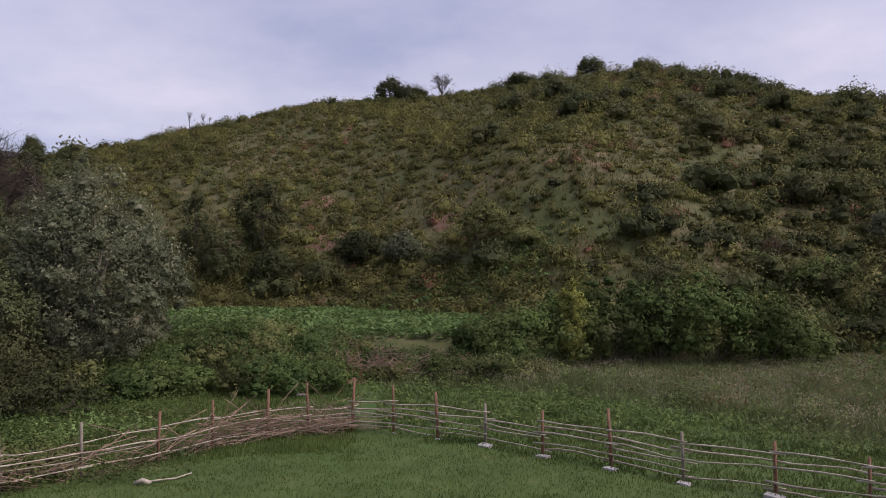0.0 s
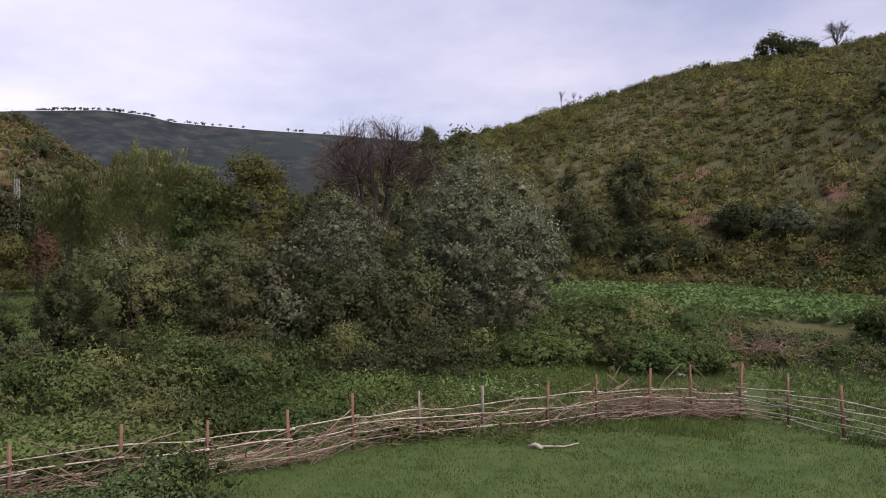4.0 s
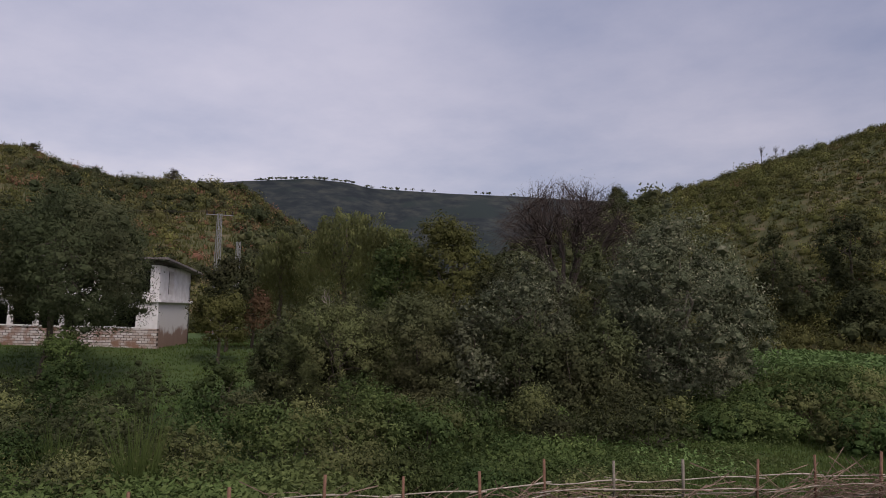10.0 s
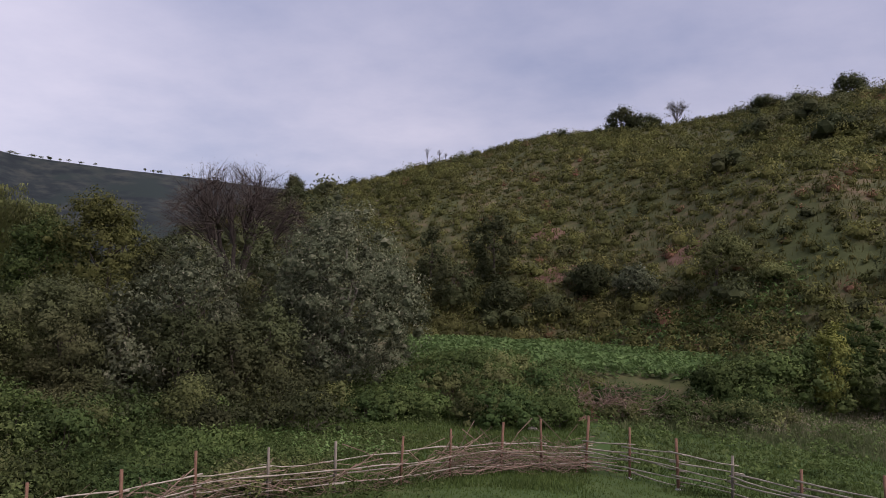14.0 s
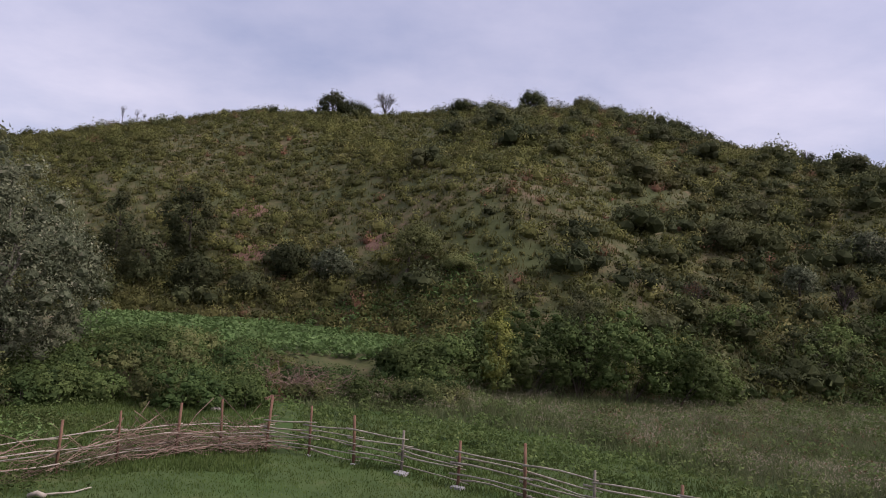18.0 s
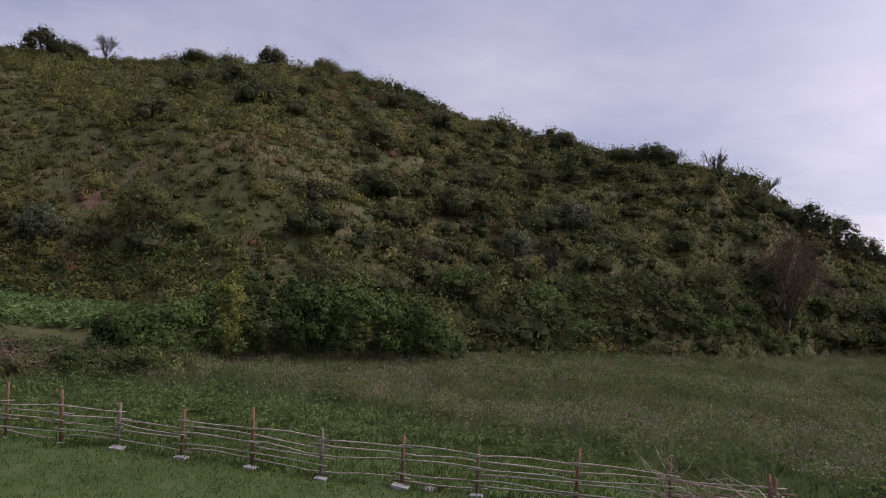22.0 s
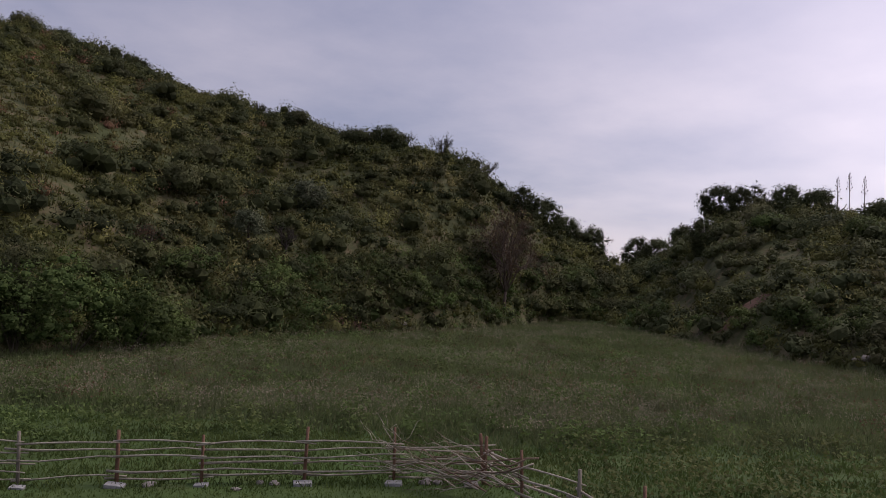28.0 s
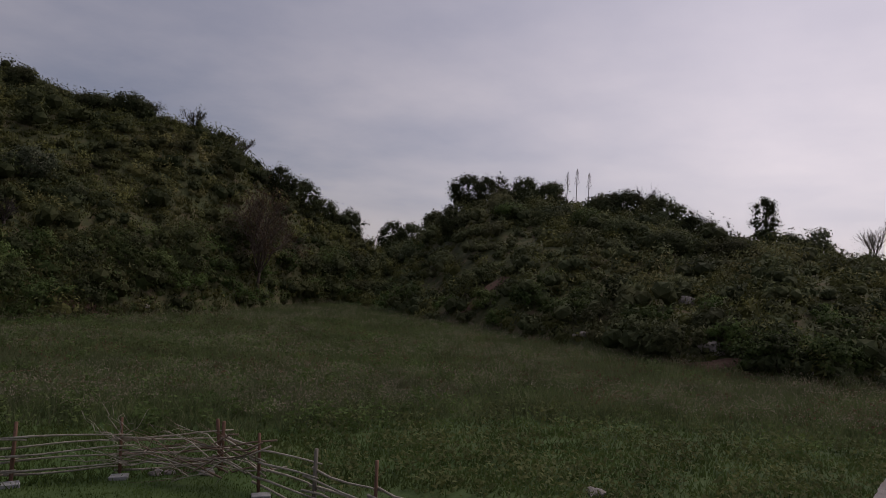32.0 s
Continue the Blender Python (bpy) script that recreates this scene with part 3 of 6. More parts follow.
def bare_tree(name, b, d, half, top, label, seed, trunk_r=0.15, limbs=7, depth=3, fork_at=0.25, bark=None, leaf_mat=None, leaf_count=0, leaf=0.1, category="tree", spread=0.0):
    """A leafless or nearly leafless tree."""
    rng = np.random.default_rng(seed)
    p = at(b, d, -0.05)
    ob = empty(name, p, label, category)
    tall = top - p.z
    v, f = [], []
    knee = Vector((rng.normal() * 0.1, rng.normal() * 0.1, tall * fork_at))
    tube(v, f, limb_path(rng, (0, 0, -0.3), knee, 0.05, 3), trunk_r, trunk_r * 0.8, 7)
    mesh_object("trunk", v, f, bark or M_BARK, ob, smooth=True)
    twigs = bare_crown(rng, knee, tall, half, limbs, depth, trunk_r * 0.55, spread, bark or M_BARK, ob)
    if leaf_count:
        co = np.array([q for q in twigs], np.float32)
        c = co[rng.integers(0, len(co), leaf_count)] + rng.normal(size=(leaf_count, 3)) * 0.12
        quads_object("crown", leaves(rng, c, leaf, tri=True), M_LEAF[leaf_mat], ob, size=3)
    return ob

# ---- the land ----
def build_ground():
    bs = np.concatenate([np.arange(-180, -100, 5), np.arange(-100, 112, 0.75), np.arange(112, 181, 4)])
    ds = np.concatenate([[0.0, 3, 6, 9], np.arange(11, 92, 1.0), np.arange(92, 165, 2.0), np.concatenate([np.geomspace(168, 1390, 55), [1398, 1403, 1500, 2000, 3000, 4200]])])
    bb, dd = np.meshgrid(np.radians(bs), ds)
    x, y = -np.sin(bb) * dd, np.cos(bb) * dd
    z = height(x, y)
    far = dd > 2000
    z = np.where(far, np.minimum(z, 0), z)
    n, m = z.shape
    idx = np.arange(n * m).reshape(n, m)
    faces = np.stack([idx[:-1, :-1], idx[1:, :-1], idx[1:, 1:], idx[:-1, 1:]], -1).reshape(-1, 4)
    ob = mesh_object("ground", np.stack([x, y, z], -1).reshape(-1, 3).tolist(), faces.tolist(), M_SOIL_HILL, smooth=True)
    me = ob.data
    me.materials.append(M_LAWN)
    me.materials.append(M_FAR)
    cx = (bb[:-1, :-1] + bb[1:, 1:]) / 2
    cd = (dd[:-1, :-1] + dd[1:, 1:]) / 2
    b, d = np.degrees(cx), cd
    lawn = ((d < 33.5) | ((b > 40) & (d < 75)) | ((b < -6) & (d < table(b, B1, F1) - 1.5) & (b > -57)) | ((b <= -57) & (d < table(b, B2, F2) - 1.5))).ravel()
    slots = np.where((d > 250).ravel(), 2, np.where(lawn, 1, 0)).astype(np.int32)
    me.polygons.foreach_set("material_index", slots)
    return tagged(ob, "green valley floor rising into scrub-covered hills", "ground", kind="structure")


# woods on the far hill; distance haze is put in as a bluish base colour
M_FAR = surface("hazed_far_wooded_hill", [(0.40, (0.008, 0.012, 0.014)), (0.5, (0.017, 0.023, 0.023)), (0.62, (0.040, 0.043, 0.036))], 0.03, detail=12, bump=0.0, second=(0.008, 0.52, 0.6, (0.016, 0.025, 0.022)))
build_ground()

# ---- the flat roof that the camera stands on ----
def prism(outline, z0, z1):
    """A closed block over a flat outline."""
    bm = bmesh.new()
    lo = [bm.verts.new((x, y, z0)) for x, y in outline]
    hi = [bm.verts.new((x, y, z1)) for x, y in outline]
    bm.faces.new(list(reversed(lo)))
    bm.faces.new(hi)
    for i in range(len(outline)):
        j = (i + 1) % len(outline)
        bm.faces.new((lo[i], lo[j], hi[j], hi[i]))
    return bm


def box(x0, y0, z0, x1, y1, z1, bevel=0.0):
    bm = prism([(x0, y0), (x1, y0), (x1, y1), (x0, y1)], z0, z1)
    if bevel:
        bmesh.ops.bevel(bm, geom=list(bm.edges), offset=bevel, segments=1, affect="EDGES")
    return bm


roof_rng = np.random.default_rng(5)
M_DARKBROWN = surface("dark_grit", [(0.3, (0.05, 0.038, 0.03)), (0.7, (0.13, 0.105, 0.09))], 9, bump=0)
slab = empty("roof_slab", (0, 0, 0), "weathered grey concrete roof with damp stains", "roof", kind="structure")
edge = [(-13.72, 1.2), (-11.2, 1.21), (-9.0, 1.19), (-6.6, 1.22), (-4.0, 1.2), (0.0, 1.05), (4.0, 0.56), (8.6, 0.06)]
ex, ey = [p[0] for p in edge], [p[1] for p in edge]
worn = [(float(x), float(np.interp(x, ex, ey)) + 0.012 * noise.noise(Vector((x * 3, 0, 0))) + 0.01 * noise.noise(Vector((x * 11, 4, 0)))) for x in np.arange(-13.72, 8.6, 0.06)] + [edge[-1]]
part("slab", prism([(-14.25, -5.0), (8.6, -6.0)] + worn[::-1], 2.84, 3.04), M_ROOF, slab)
part("wall", prism([(-13.9, -4.8), (8.3, -5.8), (8.3, -0.2), (0, 0.72), (-13.5, 0.85)], -0.3, 2.84), M_PLASTER, slab, "plastered wall under the roof")

# ---- fence of posts and thin poles round the yard ----
def post_bm(tall, r, rng):
    verts, faces = [], []
    lean = rng.normal(size=2) * 0.035 * tall
    tube(verts, faces, [Vector((0, 0, -0.15)), Vector((lean[0] * .5, lean[1] * .5, tall * 0.5)), Vector((lean[0], lean[1], tall))], r * 1.1, r * 0.9, 7)
    return verts, faces, lean


def stick_path(rng, a, b, sag=0.03, steps=4):
    pts = []
    side = (b - a).cross(Vector((0, 0, 1))).normalized()
    w1, w2 = rng.normal() * sag, rng.normal() * sag
    for i in range(steps + 1):
        t = i / steps
        pts.append(a.lerp(b, t) + Vector((0, 0, w1 * math.sin(math.pi * t) + w2 * math.sin(2 * math.pi * t) * 0.6)) + side * rng.normal() * 0.012)
    return pts


def fence(label, posts, rails, seed, red=0.8, brush=(), thick_pole=0.026):
    """posts: bearing, distance, height. rails: heights of the poles over the ground."""
    rng = np.random.default_rng(seed)
    ob = empty("stick_fence", at(posts[0][0], posts[0][1]), label, "fence")
    origin = Vector(ob.location)
    feet = []
    for b, d, h in posts:
        p = at(b, d)
        v, f, lean = post_bm(h, 0.032 + 0.01 * rng.random(), rng)
        o = mesh_object("post", v, f, M_POST if rng.random() < red else M_GREYPOST, ob, smooth=True)
        o.location = p - origin
        feet.append(p)
    for (pa, pb) in zip(feet, feet[1:]):
        way = (pb - pa).normalized()
        side = way.cross(Vector((0, 0, 1)))
        for k, h in enumerate(rails):
            if rng.random() < 0.06:
                continue
            over = rng.uniform(0.05, 0.3, 2)
            a = pa - way * over[0] + Vector((0, 0, h + rng.normal() * 0.03)) + side * (0.05 if k % 2 else -0.05)
            c = pb + way * over[1] + Vector((0, 0, h + rng.normal() * 0.03)) + side * (0.05 if k % 2 else -0.05)
            v, f = [], []
            tube(v, f, [q - origin for q in stick_path(rng, a, c)], thick_pole * rng.uniform(.8, 1.25), thick_pole * 0.6, 5)
            mesh_object("pole", v, f, M_STICK, ob, smooth=True)
    for i0, i1, low, high, count, thick in brush:
        v, f = [], []
        for _ in range(count):
            t = rng.uniform(i0, i1)
            i = min(int(t), len(feet) - 2)
            p = feet[i].lerp(feet[i + 1], t - i)
            way = (feet[i + 1] - feet[i]).normalized()
            l = rng.uniform(0.25, 1.2)
            rise = rng.normal() * 0.3
            mid = p + Vector((rng.normal() * thick, rng.normal() * thick, rng.uniform(low, high)))
            s = 1 if rng.random() < 0.5 else -1
            a, c = mid - (way * l + Vector((0, 0, rise))) * s, mid + (way * l + Vector((0, 0, rise))) * s
            a.z, c.z = max(a.z, p.z + 0.03), max(c.z, p.z + 0.03)
            tube(v, f, [q - origin for q in stick_path(rng, a, c, 0.1, 3)], 0.0105 * rng.uniform(.6, 1.5), 0.004, 3)
        o = mesh_object("brushwood", v, f, M_TWIG, ob, "heaped dry brushwood")
        tagged(o, kind="stuff")
    return ob


RAILS = (0.15, 0.3, 0.43, 0.56, 0.7, 0.86)
right_posts = [(11.1, 23.0, 1.55), (8.0, 22.4, 1.38), (4.7, 21.5, 1.28), (1.2, 20.9, 1.1), (-3.0, 19.7, 1.14), (-7.9, 18.7, 1.36), (-12.8, 18.0, 1.1), (-18.7, 17.5, 1.12),
               (-24.2, 17.1, 1.02), (-31.3, 17.1, 1.2), (-37.8, 17.1, 1.18), (-44.4, 17.1, 1.05)]
fence("rustic fence of reddish posts and thin peeled poles", right_posts, RAILS, 11, red=0.6)
left_posts = [(11.1, 23.0, 1.6), (14.2, 22.6, 1.5), (17.2, 22.1, 1.4), (20.9, 21.2, 1.3), (24.5, 20.3, 1.25), (29.2, 19.3, 1.25), (33.9, 18.6, 1.2), (38.8, 17.9, 1.3), (43.4, 16.7, 1.2), (49.0, 16.1, 1.15),
              (54.7, 15.9, 1.2), (61.2, 15.6, 1.1), (67.7, 15.6, 1.1), (74.5, 15.4, 1.1)]
fence("rustic fence of reddish posts heaped with brushwood", left_posts, (0.22, 0.4, 0.58, 0.78), 12, thick_pole=0.02,
      brush=((0.0, 3.0, 0.05, 0.68, 220, 0.2), (3.0, 7.5, 0.05, 0.62, 130, 0.18), (7.2, 11.4, 0.05, 0.55, 170, 0.18)))
turn_posts = [(-44.4, 17.1, 1.1), (-47.2, 15.6, 1.15), (-51.2, 14.3, 1.18), (-55.7, 13.2, 1.26), (-62, 11.6, 1.1), (-71, 10.4, 1.1)]
fence("rustic fence of posts and peeled poles", turn_posts, (0.14, 0.3, 0.48, 0.66, 0.85), 13, red=0.5)

# the fallen dead branch over the fence's turn
def dead_branch():
    rng = np.random.default_rng(21)
    base = at(-47.4, 15.6)
    ob = empty("dead_branch", base, "long bare dead branches heaped along the fence's turn", "branch")
    tip = at(-37.6, 17.0) - base
    way = tip.normalized()
    for k in range(17):
        v, f = [], []
        t0 = rng.uniform(-0.1, 0.45)
        s = tip * t0 + Vector((rng.normal() * .12, rng.normal() * .12, rng.uniform(0.35, 1.0)))
        e = s + way * rng.uniform(1.5, 2.9) + Vector((rng.normal() * .25, rng.normal() * .25, 0))
        s.z, e.z = rng.uniform(0.4, 1.1), rng.uniform(0.1, 0.7)
        if k % 3 == 0:
            s.z, e.z = rng.uniform(0.1, 0.4), rng.uniform(0.5, 1.15)
        path = limb_path(rng, s, e, 0.08, 6)
        tube(v, f, path, 0.021, 0.006, 5)
        for j in range(5):
            q0 = path[int(rng.integers(2, 6))]
            q1 = q0 + way * rng.uniform(0.3, 1.0) + Vector((rng.normal() * .15, rng.normal() * .15, rng.normal() * .28))
            q1.z = max(q1.z, 0.04)
            tube(v, f, limb_path(rng, q0, q1, 0.05, 3), 0.008, 0.003, 4)
        mesh_object("limb", v, f, M_STICK if k % 2 else M_TWIG, ob, smooth=True)
    for k in range(9):
        v, f = [], []
        s = tip + Vector((rng.normal() * .08, rng.normal() * .08, rng.uniform(0.4, 0.9)))
        e = s + way * rng.uniform(-0.9, 0.9) + Vector((0, 0, rng.uniform(0.2, 0.85)))
        tube(v, f, limb_path(rng, s, e, 0.1, 5), 0.01, 0.003, 4)
        mesh_object("twig", v, f, M_STICK, ob, smooth=True)


dead_branch()

# concrete blocks at the posts' feet
def block_mesh():
    bm = box(-0.2, -0.13, 0, 0.2, 0.13, 0.09, 0.012)
    me = bpy.data.meshes.new("concrete_block")
    bm.to_mesh(me)
    bm.free()
    me.materials.append(M_BLOCK)
    return me


block = block_mesh()
blk_rng = np.random.default_rng(3)
for b, d in ((8.0, 22.3), (4.7, 21.35), (1.2, 20.6), (-3.0, 19.45), (-7.8, 18.4), (-12.8, 17.75), (-18.6, 17.3), (-24.2, 16.95), (-31.2, 16.95), (-37.8, 16.9), (-47.4, 15.3)):
    ob = new("concrete_block", block)
    p = at(b, d, 0.0)
    s = blk_rng.uniform(0.7, 1.0)
    if b > 4:
        s *= 0.6
    ob.matrix_world = Matrix.Translation(p) @ pose(0, 0, -0.01, blk_rng.normal() * 2, blk_rng.normal() * 3, -34 + blk_rng.normal() * 9) @ Matrix.Diagonal((s, s, s, 1))
    tagged(ob, "pale grey concrete block at a fence post's foot", "block", "blocks along the fence")


def stone(name, where, size, seed, label, mat=M_STONE, squash=0.6):
    rng = np.random.default_rng(seed)
    bm = bmesh.new()
    bmesh.ops.create_icosphere(bm, subdivisions=2, radius=1.0)
    for v in bm.verts:
        n = noise.noise(v.co * 1.3 + Vector((seed * 3.1, 0, 0)))
        v.co *= 1 + 0.45 * n
        v.co.z *= squash
    me = bpy.data.meshes.new(name)
    bm.to_mesh(me)
    bm.free()
    me.materials.append(mat)
    ob = new(name, me)
    ob.matrix_world = Matrix.Translation(where) @ pose(0, 0, 0, 0, 0, float(rng.uniform(0, 360))) @ Matrix.Diagonal((size, size * 0.8, size * 0.8, 1))
    return tagged(ob, label, "stone")


for i, (b, d, s) in enumerate(((-20.7, 17.2, 0.16), (-29.2, 17.0, 0.13), (-28.2, 17.1, 0.1), (-40.2, 17.0, 0.18), (-41.0, 17.0, 0.13), (-43.5, 16.9, 0.2), (-71.5, 16.7, 0.26), (14.9, 29.9, 0.3), (-26.6, 16.6, 0.1))):
    stone("stone", at(b, d, 0.02), s, i + 1, "pale field stone lying in the grass")
for i, (b, d, s) in enumerate(((-77.4, 50, 0.55), (-79.4, 42.5, 0.75), (-78.6, 43, 0.35), (-76, 45.0, 0.4), (-73.8, 45.5, 0.3), (-83, 39.5, 0.3), (-85.2, 38.8, 0.35), (-70.2, 47.5, 0.35), (-69.6, 47.7, 0.25), (-66.2, 52, 0.3), (-38, 58.5, 0.3))):
    stone("boulder", at(b, d, 0.15), s, i + 31, "pale boulder on the scrubby slope", squash=0.7)

# a stripped stick with a knotted root lying on the lawn
stick = empty("fallen_stick", at(25.2, 18.1), "pale stripped stick with a knotted root on the lawn", "stick")
v, f = [], []
sp = Vector(stick.location)
tube(v, f, [Vector((0, 0, 0.06)), at(24.2, 18.2, 0.05) - sp, at(23.2, 18.3, 0.04) - sp, at(22.2, 18.6, 0.05) - sp], 0.03, 0.014, 6)
tube(v, f, [Vector((-0.22, -0.02, 0.03)), Vector((-0.05, 0, 0.1)), Vector((0.12, 0.03, 0.03))], 0.05, 0.06, 6)
mesh_object("wood", v, f, M_STICK, stick, smooth=True)

# ---- the ruined house ----
def house():
    c = at(67.1, 47.0)
    far = at(86.5, 56.0)
    way = Vector((far.x - c.x, far.y - c.y, 0)).normalized()          # along the front, away from the near corner
    back = Vector((way.y, -way.x, 0))
    if back.dot(Vector((c.x, c.y, 0))) < 0:
        back = -back
    z0 = c.z - 0.15
    ob = empty("ruined_house", (c.x, c.y, z0), "derelict two-storey house with limewashed brick and open window holes", "house")
    m = Matrix((way.to_4d(), back.to_4d(), (0, 0, 1, 0), (0, 0, 0, 1))).transposed()
    m.translation = (c.x, c.y, z0)
    ob.matrix_world = m
    L, D, T = 19.0, 6.4, 0.28
    z_sill, z_head, z_band, z_top = 1.3, 2.5, 2.85, 5.0
    # local x along the front, y backwards
    part("plinth_wall", box(0.0, 0, 0, L, T, z_sill), M_BRICKWALL, ob, "limewashed brick wall")
    xs = []
    x = 1.25
    while x < L - 1.2:
        w = 0.30
        xs.append((x, x + 1.15))
        x += 1.15 + w
    prev = 0.0
    for i, (a, bx) in enumerate(xs):
        part("pillar", box(prev, 0.0, z_sill, a, T, z_head, 0.012), M_PLASTER, ob)
        wd = part("window", box(a - 0.03, -0.05, z_sill, bx + 0.03, T, z_sill + 0.07), M_PLASTER, ob, "open window hole with a white sill")
        part("jamb", box(a + 0.003, 0.12, z_sill + 0.07, a + 0.07, 0.18, z_head), M_DARKWOOD, wd)
        part("jamb", box(bx - 0.07, 0.12, z_sill + 0.07, bx - 0.003, 0.18, z_head), M_DARKWOOD, wd)
        prev = bx
    part("pillar", box(prev, 0, z_sill, L, T, z_head), M_PLASTER, ob)
    part("lintel", box(0, 0, z_head, L, T, z_band), M_PLASTER, ob)
    part("floor_slab", box(-0.18, -0.16, z_band, L, D + 0.1, z_band + 0.16), M_PLASTER, ob, "projecting white floor slab")
    # side wall by the near corner, with one tall window upstairs
    part("side_wall", box(0, T, 0, T, D, z_band), M_STAINED, ob, "white plaster stained brown below")
    part("upper_wall", box(0, 0, z_band + 0.16, 0.55, T, z_top), M_PLASTER, ob)
    part("upper_wall", box(0.55, 0, z_band + 0.16, 1.35, T, z_band + 0.55), M_PLASTER, ob)
    part("upper_wall", box(0.55, 0, z_top - 0.22, 1.35, T, z_top), M_PLASTER, ob)
    part("upper_wall", box(1.35, 0, z_band + 0.16, 2.2, T, z_top), M_PLASTER, ob)
    part("upper_wall", box(0, T, z_band + 0.16, T, 1.7, z_top), M_PLASTER, ob)
    part("upper_wall", box(0, 1.7, z_band + 0.16, T, 2.7, z_band + 0.5), M_PLASTER, ob)
    part("upper_wall", box(0, 1.7, z_top - 0.25, T, 2.7, z_top), M_PLASTER, ob)
    part("upper_wall", box(0, 2.7, z_band + 0.16, T, D, z_top), M_PLASTER, ob)
    x = 3.4
    part("parapet", box(2.2, 0, z_band + 0.16, L, T, z_band + 0.75), M_PLASTER, ob)
    while x < L - 0.5:
        part("pillar", box(x, 0, z_band + 0.75, x + 0.34, T, z_top), M_PLASTER, ob)
        x += 2.0
    # back and inner walls have the rooms' shade painted in as near black
    part("back_wall", box(0, D - T, 0, L, D, z_top), M_ROOM_SHADE, ob)
    part("end_wall", box(L - T, T, 0, L, D - T, z_top), M_PLASTER, ob)
    part("inner_wall", box(T, 2.4, 0, L - T, 2.55, z_band), M_ROOM_SHADE, ob)
    bm = bmesh.new()
    prof = [(-0.55, z_top + 0.02), (D + 0.75, z_top - 0.5)]
    vs = []
    for xx in (-0.6, L + 0.3):
        for (yy, zz) in prof:
            vs.append((bm.verts.new((xx, yy, zz + 0.3)), bm.verts.new((xx, yy, zz + 0.42))))
    a, b, c2, d2 = vs
    for quad in ((a[0], b[0], d2[0], c2[0]), (a[1], c2[1], d2[1], b[1]), (a[0], a[1], b[1], b[0]), (c2[0], d2[0], d2[1], c2[1]), (a[0], c2[0], c2[1], a[1]), (b[0], b[1], d2[1], d2[0])):
        bm.faces.new(quad)
    bmesh.ops.recalc_face_normals(bm, faces=bm.faces)
    part("roof", bm, M_ROOF, ob, "thin sloping concrete roof")
    return ob


def brick_material(name):
    m, nodes, links, p = material(name, 0.9)
    co, mp = nodes.new("ShaderNodeTexCoord"), nodes.new("ShaderNodeMapping")
    mp.inputs["Rotation"].default_value = (radians(90), 0, 0)
    links.new(co.outputs["Object"], mp.inputs[0])
    bt = nodes.new("ShaderNodeTexBrick")
    bt.inputs["Scale"].default_value = 1.0
    bt.inputs["Brick Width"].default_value, bt.inputs["Row Height"].default_value, bt.inputs["Mortar Size"].default_value = 0.34, 0.15, 0.014
    bt.inputs["Color1"].default_value, bt.inputs["Color2"].default_value, bt.inputs["Mortar"].default_value = (0.66, 0.62, 0.59, 1), (0.42, 0.33, 0.28, 1), (0.10, 0.075, 0.06, 1)
    links.new(mp.outputs[0], bt.inputs["Vector"])
    n = nodes.new("ShaderNodeTexNoise")
    n.inputs["Scale"].default_value, n.inputs["Detail"].default_value = 1.4, 6
    links.new(co.outputs["Object"], n.inputs["Vector"])
    r = ramp(nodes, [(0.48, (0, 0, 0)), (0.62, (1, 1, 1))])
    links.new(n.outputs[0], r.inputs[0])
    mx = nodes.new("ShaderNodeMixRGB")
    links.new(r.outputs[0], mx.inputs[0])
    links.new(bt.outputs[0], mx.inputs[1])
    mx.inputs[2].default_value = (0.27, 0.16, 0.115, 1)
    links.new(mx.outputs[0], p.inputs["Base Color"])
    b = nodes.new("ShaderNodeBump")
    b.inputs["Strength"].default_value, b.inputs["Distance"].default_value = 0.9, 0.03
    links.new(bt.outputs["Fac"], b.inputs["Height"])
    b.invert = True
    links.new(b.outputs[0], p.inputs["Normal"])
    return m


def stained_plaster(name):
    """White plaster above a ragged line of bare brown undercoat."""
    m, nodes, links, p = material(name, 0.9)
    co, sep, n = nodes.new("ShaderNodeTexCoord"), nodes.new("ShaderNodeSeparateXYZ"), nodes.new("ShaderNodeTexNoise")
    links.new(co.outputs["Object"], sep.inputs[0])
    n.inputs["Scale"].default_value, n.inputs["Detail"].default_value = 1.3, 6
    links.new(co.outputs["Object"], n.inputs["Vector"])
    ad = nodes.new("ShaderNodeMath")
    ad.operation = "MULTIPLY_ADD"
    links.new(n.outputs[0], ad.inputs[0])
    ad.inputs[1].default_value = 1.6
    links.new(sep.outputs[2], ad.inputs[2])
    r = ramp(nodes, [(0.0, (0.24, 0.155, 0.115)), (0.40, (0.30, 0.20, 0.155)), (0.48, (0.70, 0.66, 0.63)), (1.0, (0.74, 0.71, 0.68))])
    dv = nodes.new("ShaderNodeMath")
    dv.operation = "DIVIDE"
    links.new(ad.outputs[0], dv.inputs[0])
    dv.inputs[1].default_value = 4.5
    links.new(dv.outputs[0], r.inputs[0])
    links.new(r.outputs[0], p.inputs["Base Color"])
    return m


M_BRICKWALL = brick_material("limewashed_brick_wall")
M_STAINED = stained_plaster("stained_plaster")
M_DARKWOOD = surface("dark_wood", [(0.3, (0.02, 0.016, 0.013)), (0.7, (0.05, 0.04, 0.032))], 5, bump=0.3)
house()

